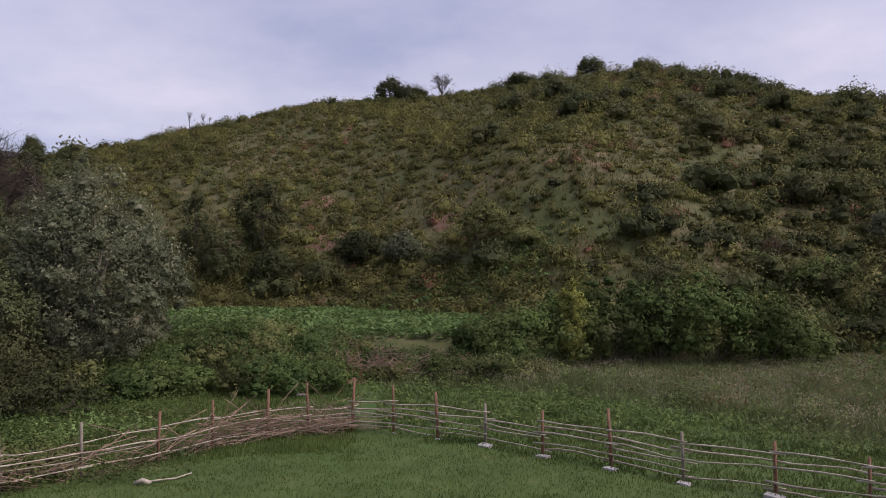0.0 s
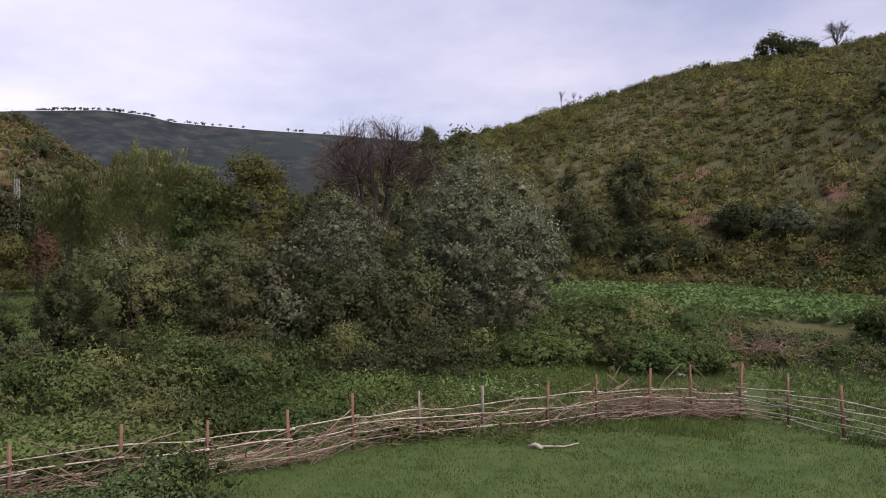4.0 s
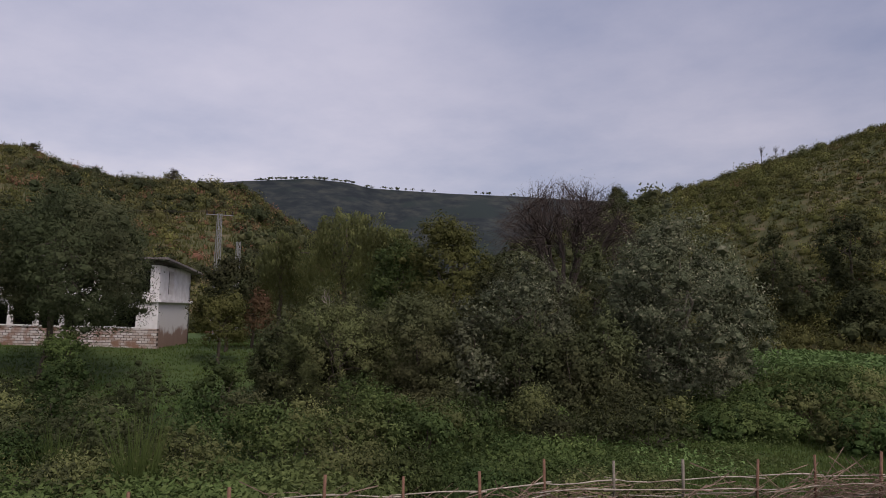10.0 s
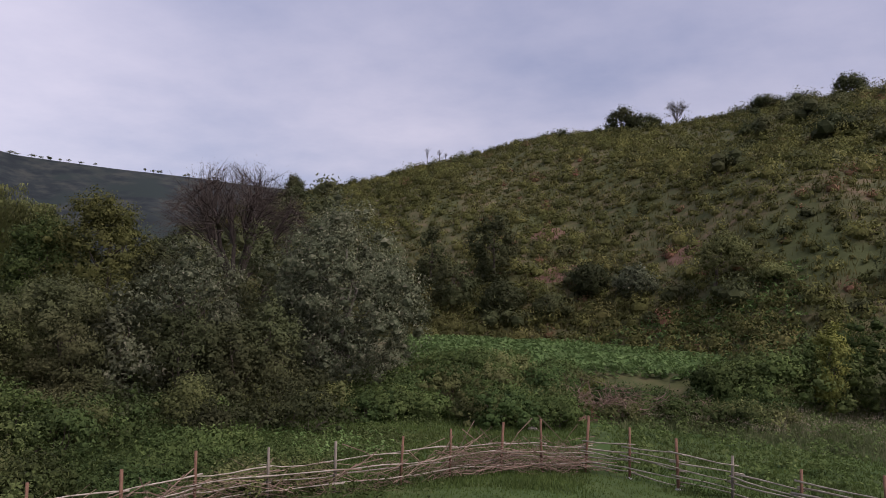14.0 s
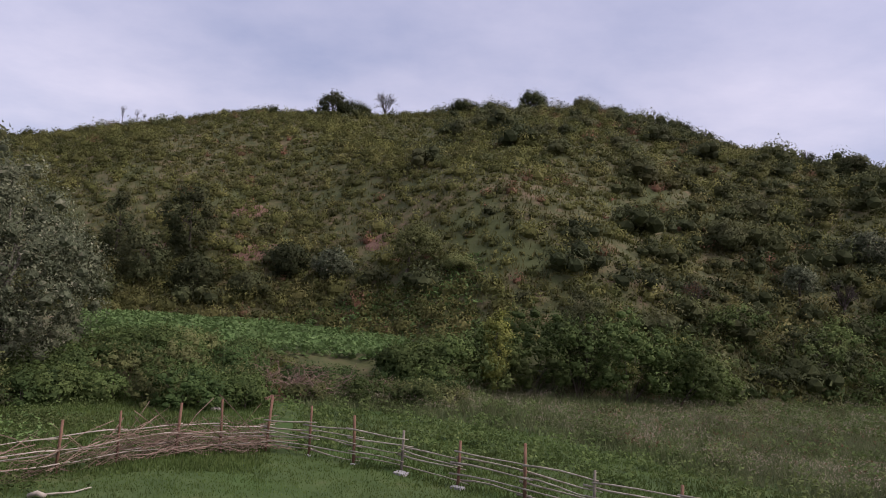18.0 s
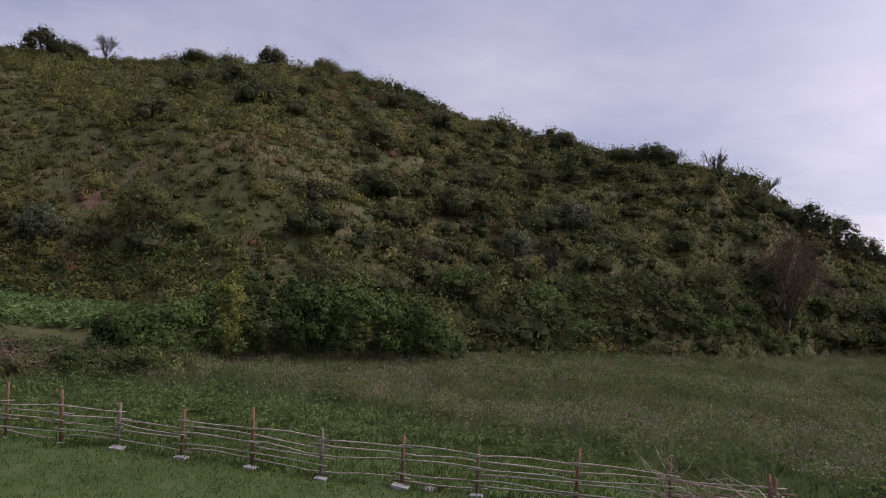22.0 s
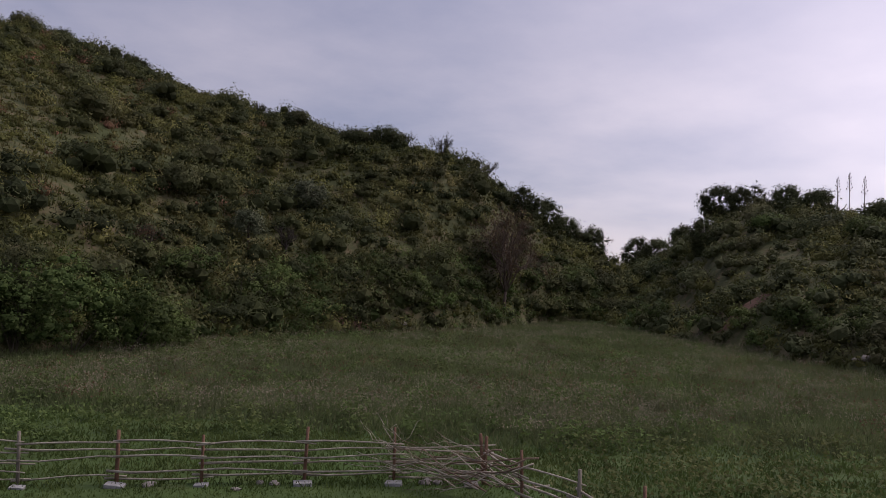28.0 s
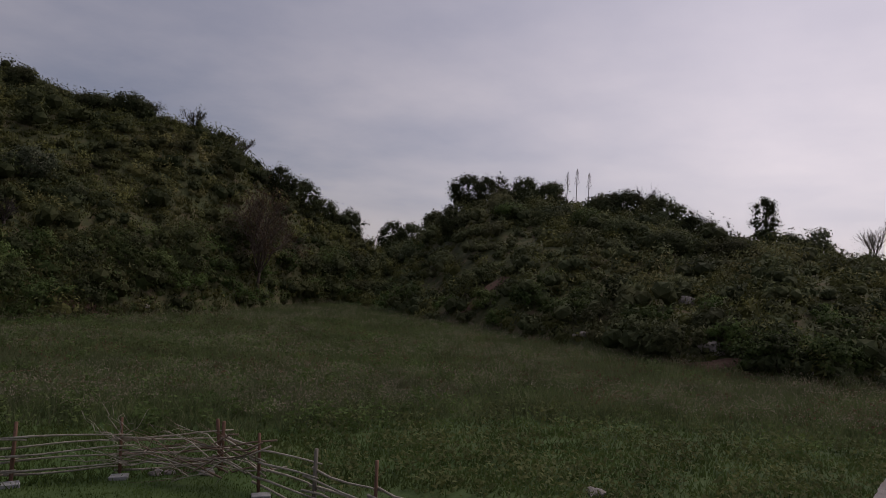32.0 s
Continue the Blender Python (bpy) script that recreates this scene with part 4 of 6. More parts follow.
# low mound of raked red soil before the house
bm = bmesh.new()
bmesh.ops.create_grid(bm, x_segments=24, y_segments=10, size=1.0)
for v_ in bm.verts:
    r_ = max(0.0, 1 - (v_.co.x ** 2 + v_.co.y ** 2))
    v_.co.z = 0.5 * r_ ** 0.7 * (1 + 0.5 * noise.noise(v_.co * 4)) - 0.06
    v_.co.x *= 3.4
    v_.co.y *= 1.2
me = bpy.data.meshes.new("soil_mound")
bm.to_mesh(me)
bm.free()
me.materials.append(M_SOIL)
mound = tagged(new("soil_mound", me), "low mound of bare reddish soil on the grass", "mound")
mound.matrix_world = Matrix.Translation(at(83.6, 40.5)) @ pose(0, 0, 0, 0, 0, 83)

# ---- lattice poles with wires ----
def lattice_pole(b, d, tall, label):
    p = at(b, d)
    ob = empty("lattice_pole", p, label, "pole")
    v, f = [], []
    def corner(i, z):
        w = 0.2 - 0.08 * z / tall
        return Vector((w * (1 if i in (1, 2) else -1), w * (1 if i in (2, 3) else -1), z))
    for i in range(4):
        tube(v, f, [corner(i, -0.2), corner(i, tall)], 0.03, 0.028, 4)
    n = int(tall / 0.55)
    for k in range(n):
        z = k * tall / n
        for i in range(4):
            j = (i + 1) % 4
            tube(v, f, [corner(i, z), corner(j, z + tall / n)], 0.012, 0.012, 3)
            tube(v, f, [corner(i, z), corner(j, z)], 0.012, 0.012, 3)
    mesh_object("lattice", v, f, M_STEEL, ob)
    return ob


pole1 = lattice_pole(63.3, 57, 9.3, "galvanised steel lattice power pole with crossarm")
v, f = [], []
arm_way = Vector((math.cos(radians(63.3)), math.sin(radians(63.3)), 0))
tube(v, f, [arm_way * -0.95 + Vector((0, 0, 9.2)), arm_way * 0.95 + Vector((0, 0, 9.2))], 0.04, 0.04, 4)
crossarm = mesh_object("crossarm", v, f, M_STEEL, pole1)
for k in (-0.9, -0.4, 0.4, 0.9):
    v, f = [], []
    q = arm_way * k + Vector((0, 0, 9.25))
    tube(v, f, [q, q + Vector((0, 0, 0.12)), q + Vector((0, 0, 0.26))], 0.07, 0.06, 6)
    mesh_object("insulator", v, f, M_DARKWOOD, crossarm)
lattice_pole(61.9, 66, 8.0, "distant galvanised steel lattice power pole")
top1 = Vector(pole1.location) + Vector((0, 0, 9.5))
for k in (-0.9, 0.4, 0.9):
    v, f = [], []
    a_, c_ = top1 + arm_way * k, at(100, 70) + Vector((0, 0, 10)) + arm_way * k
    tube(v, f, [a_.lerp(c_, t / 8) - Vector((0, 0, 1.2 * math.sin(math.pi * t / 8))) for t in range(9)], 0.009, 0.009, 3)
    tagged(mesh_object("wire", v, f, M_DARKWOOD), "thin sagging overhead power wire", "wire", "overhead wires")

# grit and pebbles scattered over the roof
gv, gf = [], []
for k in range(80):
    gx, gy, gs = roof_rng.normal(-7.0, 1.1), roof_rng.uniform(-1.0, 1.0), roof_rng.uniform(0.003, 0.010)
    n0 = len(gv)
    for q in ((1, 0, 0.3), (-0.5, 0.9, 0.3), (-0.6, -0.8, 0.3), (0.1, 0.1, 1.1), (0, 0, -0.2)):
        gv.append((gx + q[0] * gs * roof_rng.uniform(.7, 1.3), gy + q[1] * gs * roof_rng.uniform(.7, 1.3), 3.04 + q[2] * gs))
    gf += [(n0, n0 + 1, n0 + 3), (n0 + 1, n0 + 2, n0 + 3), (n0 + 2, n0, n0 + 3), (n0 + 1, n0, n0 + 4), (n0 + 2, n0 + 1, n0 + 4), (n0, n0 + 2, n0 + 4)]
tagged(mesh_object("roof_grit", gv, gf, M_DARKBROWN), "dark grit and pebbles scattered over the roof", "grit", kind="stuff")

M_DARKBARK = surface("dark_bark", [(0.3, (0.035, 0.026, 0.022)), (0.7, (0.085, 0.066, 0.055))], 6, stretch=(1, 1, 0.2), bump=0.6)
M_TWIGBARK = surface("reddish_bark", [(0.3, (0.07, 0.05, 0.038)), (0.7, (0.15, 0.11, 0.085))], 6, stretch=(1, 1, 0.2), bump=0.6)
M_SNAG = surface("barkless_wood", [(0.3, (0.15, 0.125, 0.10)), (0.7, (0.28, 0.24, 0.20))], 6, stretch=(1, 1, 0.2), bump=0.5)

# ---- trees of the valley floor ----
def grow(name, b, d, half, top, mat, label, seed, **k):
    p = at(b, d, -0.05)
    tall = top - p.z
    cw = k.pop("depth", half)
    mid = k.pop("mid", 0.55)
    hgt = k.pop("crown_h", tall * (1 - mid))
    a = radians(b)
    return tree(name, p, tall, (half * 0.9, cw * 0.9, hgt * 0.93), tall - hgt * 0.98, M_LEAF[mat], label, seed, **k)


grow("poplar", 29.2, 36, 4.1, 9.6, "silver", "broad white poplar with silvery upturned leaves", 101, clumps=430, per=92, clump=0.65, leaf=0.088, trunk_r=0.2, mid=0.42, low=-0.9, bark=M_PALE_BARK, branches=16, fork=0.22, rough=0.25)
grow("poplar", 31.4, 35, 2.4, 6.4, "silver", "lower stem of white poplar with silvery leaves", 102, clumps=150, per=63, clump=0.5, leaf=0.0999, trunk_r=0.13, mid=0.4, low=-0.9, bark=M_PALE_BARK, fork=0.2)
grow("shrub_tree", 39.9, 33, 2.4, 7.2, "silver", "greyish twiggy shrub tree going sparse", 103, clumps=210, per=60, clump=0.5, leaf=0.074, trunk_r=0.12, mid=0.42, low=-0.9, branches=22, fork=0.15)


def acacia(b, d, half, top, seed):
    """A bare acacia: a forked trunk, arching limbs and a flat dome of fine twigs."""
    rng = np.random.default_rng(seed)
    p = at(b, d, -0.05)
    ob = empty("acacia", p, "dark bare acacia with a dome of fine twigs", "tree")
    tall = top - p.z
    knee, rim = Vector((0.1, 0, tall * 0.36)), tall * 0.60
    v, f = [], []
    tube(v, f, limb_path(rng, (0, 0, -0.3), knee, 0.08, 3), 0.26, 0.2, 7)
    mesh_object("trunk", v, f, M_DARKBARK, ob, smooth=True)
    limbs = []
    for i in range(9):
        a, out = i * 2.4 + rng.uniform(-0.2, 0.2), half * (0.25 + 0.5 * ((i * 0.37) % 1.0))
        e = Vector((math.cos(a) * out, math.sin(a) * out, rim + (tall - rim) * (0.72 - 0.5 * (out / half) ** 2)))
        mid = knee.lerp(e, 0.5) + Vector((math.cos(a), math.sin(a), 0)) * 0.25
        limbs.append([knee.lerp(mid, k / 3) for k in range(3)] + [mid.lerp(e, k / 4) + Vector(rng.normal(size=3)) * 0.09 for k in range(5)])
    twigs, fine = [([], []) for _ in limbs], []
    for i in range(560):
        r, a = math.sqrt(rng.random()), rng.uniform(0, 2 * math.pi)
        ragged = rng.uniform(0.80, 1.02)
        tip = Vector((math.cos(a) * half * r, math.sin(a) * half * r, rim + (tall - rim) * math.sqrt(max(0.0, 1 - r * r)) * ragged - 0.25 * rng.random()))
        n = min(range(9), key=lambda k: (limbs[k][5] - tip).length)
        start = limbs[n][int(rng.integers(3, 8))]
        path = limb_path(rng, start, tip, 0.12, 4)
        tube(*twigs[n], path, 0.032, 0.011, 3)
        for j in range(5):
            q = path[int(rng.integers(2, 5))]
            w = (tip - start).normalized() * 0.5 + Vector(rng.normal(size=3)) * 0.32
            e = q + w * rng.uniform(0.4, 0.9)
            e.z = min(e.z, tall + 0.05)
            tube(*twigs[n], [q, q.lerp(e, 0.5) + Vector(rng.normal(size=3)) * 0.03, e], 0.009, 0.004, 3)
            fine.append(e)
    for path, (tv, tf) in zip(limbs, twigs):
        v, f = [], []
        tube(v, f, path, 0.18, 0.045, 5)
        limb = mesh_object("limb", v, f, M_DARKBARK, ob, smooth=True)
        tagged(mesh_object("twig_spray", tv, tf, M_DARKBARK, limb, "spray of fine dark twigs"), kind="stuff")
    co = np.array(fine, np.float32)
    c = co[rng.integers(0, len(co), 9000)] + rng.normal(size=(9000, 3)) * 0.16
    quads_object("crown", leaves(rng, c, 0.032, tri=True), M_LEAF["twiggy"], ob, "thin brown haze of shrivelled leaves", size=3)


acacia(37.3, 46, 4.5, 12.7, 104)
grow("tree", 33.6, 62, 2.7, 13.9, "dark", "small dark tree behind the poplar", 105, clumps=70, per=40, clump=0.7, leaf=0.13, trunk_r=0.15, mid=0.62, heart=0.2)
grow("willow", 45.8, 42, 3.2, 10.0, "yellow", "feathery yellow-green willow in the thicket", 106, clumps=260, per=66, clump=0.6, leaf=0.104, trunk_r=0.2, mid=0.5, low=-0.8, fork=0.25)
grow("willow", 54.0, 52, 3.6, 12.2, "willow", "weeping willow with drooping grey-green sprays", 107, clumps=130, per=150, clump=0.75, leaf=0.15, droop=1.5, trunk_r=0.25, mid=0.62, rough=0.2)
grow("willow", 50.5, 53, 2.6, 11.4, "willow", "smaller weeping willow with drooping sprays", 108, clumps=90, per=150, clump=0.7, leaf=0.15, droop=1.3, trunk_r=0.2, mid=0.62, rough=0.2)
grow("willow", 58.6, 55, 2.4, 10.2, "willow", "weeping willow with drooping sprays", 109, clumps=90, per=150, clump=0.7, leaf=0.15, droop=1.4, trunk_r=0.2, mid=0.6, rough=0.2)
grow("tree", 49.6, 44, 2.8, 8.6, "bright", "broad-leaved green tree in the thicket", 110, clumps=170, per=60, clump=0.55, leaf=0.126, trunk_r=0.17, mid=0.45, low=-0.8)
grow("tree", 42.5, 40, 2.3, 7.6, "dark", "dark leafy tree in the thicket", 111, clumps=130, per=60, clump=0.5, leaf=0.111, trunk_r=0.15, mid=0.4, low=-0.8)
grow("tree", 35.0, 38, 2.6, 8.0, "dark", "dark leafy tree beside the poplar", 112, clumps=150, per=60, clump=0.5, leaf=0.104, trunk_r=0.15, mid=0.4, low=-0.9)
grow("olive_shrub", 54.0, 31, 3.1, 5.0, "thorn", "dense olive-green shrub with pale seed sprays", 113, clumps=320, per=80, clump=0.4, leaf=0.0629, trunk_r=0.1, mid=0.4, low=-0.9, fork=0.1, category="shrub")
grow("olive_shrub", 48.2, 31, 2.9, 5.6, "dark", "dense greyish-green shrub before the thicket", 114, clumps=380, per=85, clump=0.4, leaf=0.0666, trunk_r=0.1, mid=0.4, low=-0.9, fork=0.1, category="shrub")
grow("fig_shrub", 44.3, 30, 1.5, 4.9, "silver", "broad-leaved blue-green shrub before the thicket", 115, clumps=110, per=45, clump=0.4, leaf=0.111, trunk_r=0.09, mid=0.4, low=-0.9, fork=0.1, category="shrub")
grow("creeper_shrub", 34.6, 31.5, 1.6, 5.0, "dark", "dark shrub hung with leafy creepers", 116, clumps=130, per=51, clump=0.4, leaf=0.0888, trunk_r=0.1, mid=0.38, low=-0.9, fork=0.1, category="shrub")
grow("creeper_shrub", 40.5, 30, 2.0, 4.4, "dark", "dark shrub hung with leafy creepers", 117, clumps=150, per=54, clump=0.4, leaf=0.0888, trunk_r=0.1, mid=0.38, low=-0.9, fork=0.1, category="shrub")
grow("creeper_shrub", 37.2, 30.5, 1.7, 4.2, "dark", "dark shrub hung with leafy creepers", 118, clumps=120, per=54, clump=0.4, leaf=0.0888, trunk_r=0.1, mid=0.38, low=-0.9, fork=0.1, category="shrub")
# understory fill added under the trees; its dark leaf colour stands for deep shade
for i, (b, d, top) in enumerate(((43.2, 34, 4.6), (46.4, 34.5, 4.4), (51.4, 33.5, 4.6), (53.2, 35, 4.8), (57.6, 33.5, 3.8))):
    grow("creeper_shrub", b, d, 2.1, top, "dark", "filler shrub with leaves coloured dark for the thicket's deep shade", 260 + i, clumps=170, per=60, clump=0.45, leaf=0.09, trunk_r=0.1, mid=0.38, low=-0.9, fork=0.1, category="shrub")
grow("tree", 62.8, 42, 1.7, 5.3, "yellow", "small yellowish tree beside the ruined house", 119, clumps=110, per=51, clump=0.45, leaf=0.0962, trunk_r=0.11, mid=0.5)
grow("tree", 62.4, 46, 1.5, 7.4, "dark", "broad-leaved dark tree below the power pole", 120, clumps=80, per=54, clump=0.45, leaf=0.148, trunk_r=0.12, mid=0.6)
grow("tree", 60.6, 48, 1.7, 5.6, "brown", "small half-withered tree beside the lawn", 121, clumps=90, per=33, clump=0.5, leaf=0.0962, trunk_r=0.12, mid=0.5)
grow("mesquite", 74.2, 38, 6.8, 9.9, "mesquite", "spreading feathery mesquite before the ruined house", 122, clumps=720, per=92, clump=0.64, leaf=0.07, heart=0.3, trunk_r=0.2, crown_h=3.9, depth=3.6, low=-0.85, branches=20, fork=0.35, lean=(0.4, 0.9))
grow("mesquite", 80.6, 39, 4.3, 8.8, "mesquite", "feathery dark mesquite on the grass", 123, clumps=330, per=78, clump=0.58, leaf=0.064, heart=0.18, trunk_r=0.16, crown_h=3.1, low=-0.75, branches=14)
grow("tree", 85.6, 36, 4.2, 9.6, "mesquite", "large dark leafy tree beyond the roof", 124, clumps=480, per=90, clump=0.62, leaf=0.072, heart=0.18, trunk_r=0.22, crown_h=3.5, low=-0.8, branches=18, lean=(0.3, -0.4))
grow("tree", 92.5, 38, 4.0, 8.6, "mesquite", "large dark leafy tree with pale stems", 125, clumps=300, per=72, clump=0.62, leaf=0.072, heart=0.18, trunk_r=0.2, crown_h=3.6, low=-0.9, branches=14)
grow("eucalyptus", 88.5, 45, 2.2, 12.9, "mesquite", "tall slender eucalyptus behind dark trees", 126, clumps=210, per=60, clump=0.6, leaf=0.104, trunk_r=0.17, crown_h=4.0, low=-0.9)
bare_tree("bare_tree", 92.9, 42, 2.3, 17.6, "tall leafless tree with fine pale upright twigs", 127, trunk_r=0.15, limbs=9, depth=4, fork_at=0.35, bark=M_PALE_BARK)
grow("eucalyptus", 95.5, 47, 1.8, 11.6, "silver", "slender grey eucalyptus behind dark trees", 128, clumps=120, per=51, clump=0.6, leaf=0.104, trunk_r=0.16, crown_h=3.2, low=-0.9)
grow("sapling", 81.5, 27, 0.75, 2.6, "bright", "small leafy sapling beyond the roof edge", 129, clumps=45, per=45, clump=0.28, leaf=0.0666, trunk_r=0.045, mid=0.6)
grow("sapling", 72.6, 33, 0.9, 3.5, "bright", "small leafy tree on the grass", 130, clumps=60, per=48, clump=0.3, leaf=0.074, trunk_r=0.06, mid=0.55)
grow("sapling", 88.3, 30, 1.3, 3.3, "bright", "small yellow-green leafy tree", 131, clumps=80, per=48, clump=0.35, leaf=0.074, trunk_r=0.06, mid=0.5)

# ---- trees and tall shrubs of the hillsides ----
grow("hill_tree", 18.0, 67, 2.5, 13.3, "dark", "dark broad-leaved hillside tree", 140, clumps=120, per=51, clump=0.6, leaf=0.148, trunk_r=0.15, mid=0.4, low=-0.9)
grow("hill_tree", 22.8, 68, 1.7, 12.5, "dark", "dark broad-leaved hillside tree", 141, clumps=80, per=51, clump=0.55, leaf=0.148, trunk_r=0.12, mid=0.4, low=-0.9)
grow("hill_shrub", 21.1, 64, 2.2, 8.6, "dark", "dark leafy shrub on the hillside", 142, clumps=90, per=51, clump=0.55, leaf=0.148, trunk_r=0.1, mid=0.4, low=-0.9, category="shrub")
grow("hill_shrub", 25.4, 63, 2.4, 8.2, "dark", "dark leafy shrub on the hillside", 143, clumps=90, per=51, clump=0.55, leaf=0.148, trunk_r=0.1, mid=0.4, low=-0.9, category="shrub")
grow("hill_shrub", 17.2, 62, 2.2, 7.0, "dark", "dark leafy shrub on the hillside", 144, clumps=90, per=51, clump=0.55, leaf=0.148, trunk_r=0.1, mid=0.4, low=-0.9, category="shrub")
grow("hill_shrub", 10.7, 62, 1.8, 8.6, "dark", "dark leafy shrub above the terrace", 145, clumps=80, per=51, clump=0.5, leaf=0.148, trunk_r=0.1, mid=0.4, low=-0.9, category="shrub")
grow("hill_shrub", 7.5, 60.5, 2.0, 8.2, "silver", "blue-green leafy shrub above the terrace", 146, clumps=80, per=45, clump=0.5, leaf=0.148, trunk_r=0.1, mid=0.4, low=-0.9, category="shrub")
grow("hill_shrub", 13.5, 60.5, 1.9, 6.0, "dark", "low dark leafy shrub above the terrace", 147, clumps=60, per=51, clump=0.5, leaf=0.133, trunk_r=0.1, mid=0.4, low=-0.9, category="shrub")
grow("acacia", 2.1, 57, 2.3, 10.4, "willow", "small crooked acacia at the slope's foot", 148, clumps=110, per=45, clump=0.6, leaf=0.0962, trunk_r=0.16, mid=0.58, lean=(0.8, 0))
grow("acacia", -2.0, 55, 1.4, 7.9, "willow", "small crooked acacia at the slope's foot", 149, clumps=70, per=45, clump=0.5, leaf=0.0962, trunk_r=0.1, mid=0.5)
grow("shrub_tree", -11.4, 42.5, 1.7, 6.6, "dark", "dark upright shrub tree over the brambles", 150, clumps=120, per=51, clump=0.4, leaf=0.0962, trunk_r=0.1, mid=0.45, low=-0.9)
grow("shrub_tree", -5.2, 38.0, 0.8, 4.9, "lime", "bright yellow-green upright shrub", 151, clumps=70, per=51, clump=0.3, leaf=0.0888, trunk_r=0.06, mid=0.5, low=-0.9)
for i, (b, d, half, top) in enumerate(((8.6, 113, 2.6, 35.3), (7.0, 112.5, 3.0, 34.0), (-6.9, 111, 2.4, 37.4), (-10.8, 110, 1.9, 36.2), (-13.0, 110, 1.7, 34.9), (-17.7, 108, 2.2, 32.2), (-1.6, 111, 2.6, 35.0), (-36.2, 90, 2.6, 22.2), (-29.4, 92, 1.8, 24.2), (-33.8, 91, 2.2, 21.6), (33.4, 122, 1.6, 25.4))):
    grow("ridge_tree", b, d, half, top, "dark", "dark thorn tree on the hill's ridge", 160 + i, clumps=90, per=45, clump=0.7, leaf=0.163, trunk_r=0.15, mid=0.4, low=-0.7)
for i, (b, d, half, top) in enumerate(((4.6, 112, 2.4, 36.8), (-37.4, 90, 2.0, 22.0), (-40.6, 88, 2.4, 21.2), (-26.5, 100, 1.3, 26.6), (-44.0, 88, 1.6, 18.6))):
    bare_tree("ridge_tree", b, d, half, top, "thin twiggy tree on the hill's ridge", 180 + i, trunk_r=0.11, limbs=9, fork_at=0.12, bark=M_DARKBARK, leaf_mat="dark", leaf_count=int(150 * half), leaf=0.09)
for i, (b, top) in enumerate(((22.5, 30.6), (23.4, 31.0), (22.0, 29.8))):
    bare_tree("snag", b, 117, 0.5, top, "thin dry twiggy stem on the ridge", 280 + i, trunk_r=0.05, limbs=4, depth=2, fork_at=0.35, bark=M_DARKBARK)
for i, (b, d, half, top) in enumerate(((55.2, 44, 0.9, 7.4),)):
    bare_tree("snag", b, d, half, top, "pale bare snag leaning out of the willows", 285 + i, trunk_r=0.08, limbs=2, depth=1, fork_at=0.45, bark=M_SNAG)
for i, (b, d, half, top) in enumerate(((-21.4, 66, 1.7, 12.9), (-16.7, 95, 3.4, 25.0), (-19.0, 93, 3.0, 23.4), (-13.9, 97, 2.6, 26.2), (-50.0, 96, 2.2, 12.6), (-48.5, 92, 2.4, 14.4), (-52.0, 99, 2.0, 11.6), (-46.8, 88, 2.2, 15.6))):
    grow("hill_shrub", b, d, half, top, "dark", "dark thorny shrub on the hillside", 190 + i, clumps=90, per=48, clump=0.6, leaf=0.148, trunk_r=0.12, mid=0.4, low=-0.9, category="shrub")
grow("hill_shrub", -30.3, 70, 2.3, 12.8, "silver", "blue-grey leafy shrub on the hillside", 200, clumps=110, per=48, clump=0.5, leaf=0.141, trunk_r=0.12, mid=0.45, low=-0.9, category="shrub")
grow("hill_tree", -26.2, 60, 1.3, 9.4, "silver", "small pale-topped hillside tree", 201, clumps=60, per=45, clump=0.5, leaf=0.118, trunk_r=0.12, mid=0.55)
bare_tree("bare_tree", -28.8, 61, 1.7, 8.6, "small leafless dark tree on the slope", 202, trunk_r=0.12, limbs=6, fork_at=0.2, bark=M_DARKBARK)
bare_tree("bare_tree", -19.3, 53, 1.1, 7.8, "small reddish withered tree on the slope", 203, trunk_r=0.09, limbs=6, fork_at=0.3, leaf_mat="brown", leaf_count=260, leaf=0.07)
bare_tree("brown_tree", -45.6, 72, 3.1, 12.8, "large brownish half-bare tree at the slope's end", 204, trunk_r=0.16, limbs=13, depth=4, fork_at=0.2, bark=M_TWIGBARK, leaf_mat="brown", leaf_count=2600, leaf=0.085, spread=0.8)
grow("hill_tree", -64.3, 78, 1.9, 11.2, "bright", "light green tree with a clear dark trunk", 205, clumps=90, per=48, clump=0.55, leaf=0.133, trunk_r=0.14, mid=0.62)
grow("hill_tree", -70.1, 70, 1.5, 10.6, "bright", "light green slender tree on the slope", 206, clumps=90, per=48, clump=0.5, leaf=0.133, trunk_r=0.11, mid=0.5, low=-0.9)
for i, (b, d, half, top) in enumerate(((-61.0, 90, 2.8, 16.0), (-62.8, 90, 2.6, 15.8), (-65.2, 86, 2.0, 15.2), (-67.2, 84, 1.8, 14.6), (-73.0, 80, 3.0, 13.6), (-75.4, 78, 2.6, 12.8), (-58.5, 100, 1.6, 12.3), (-55.3, 112, 2.6, 11.4), (-56.8, 112, 2.2, 11.2), (-71.2, 80, 2.0, 12.8), (-78, 74, 2.2, 10.6), (-60.2, 82, 2.4, 11.6), (-67.8, 76, 2.6, 10.4), (-72.6, 68, 2.8, 9.4), (-76.2, 62, 2.6, 8.0), (-80.5, 62, 2.4, 7.6))):
    grow("hill_shrub", b, d, half, top, "dark", "dark leafy shrub on the far slope", 210 + i, clumps=100, per=48, clump=0.6, leaf=0.148, trunk_r=0.12, mid=0.4, low=-0.9, category="shrub")
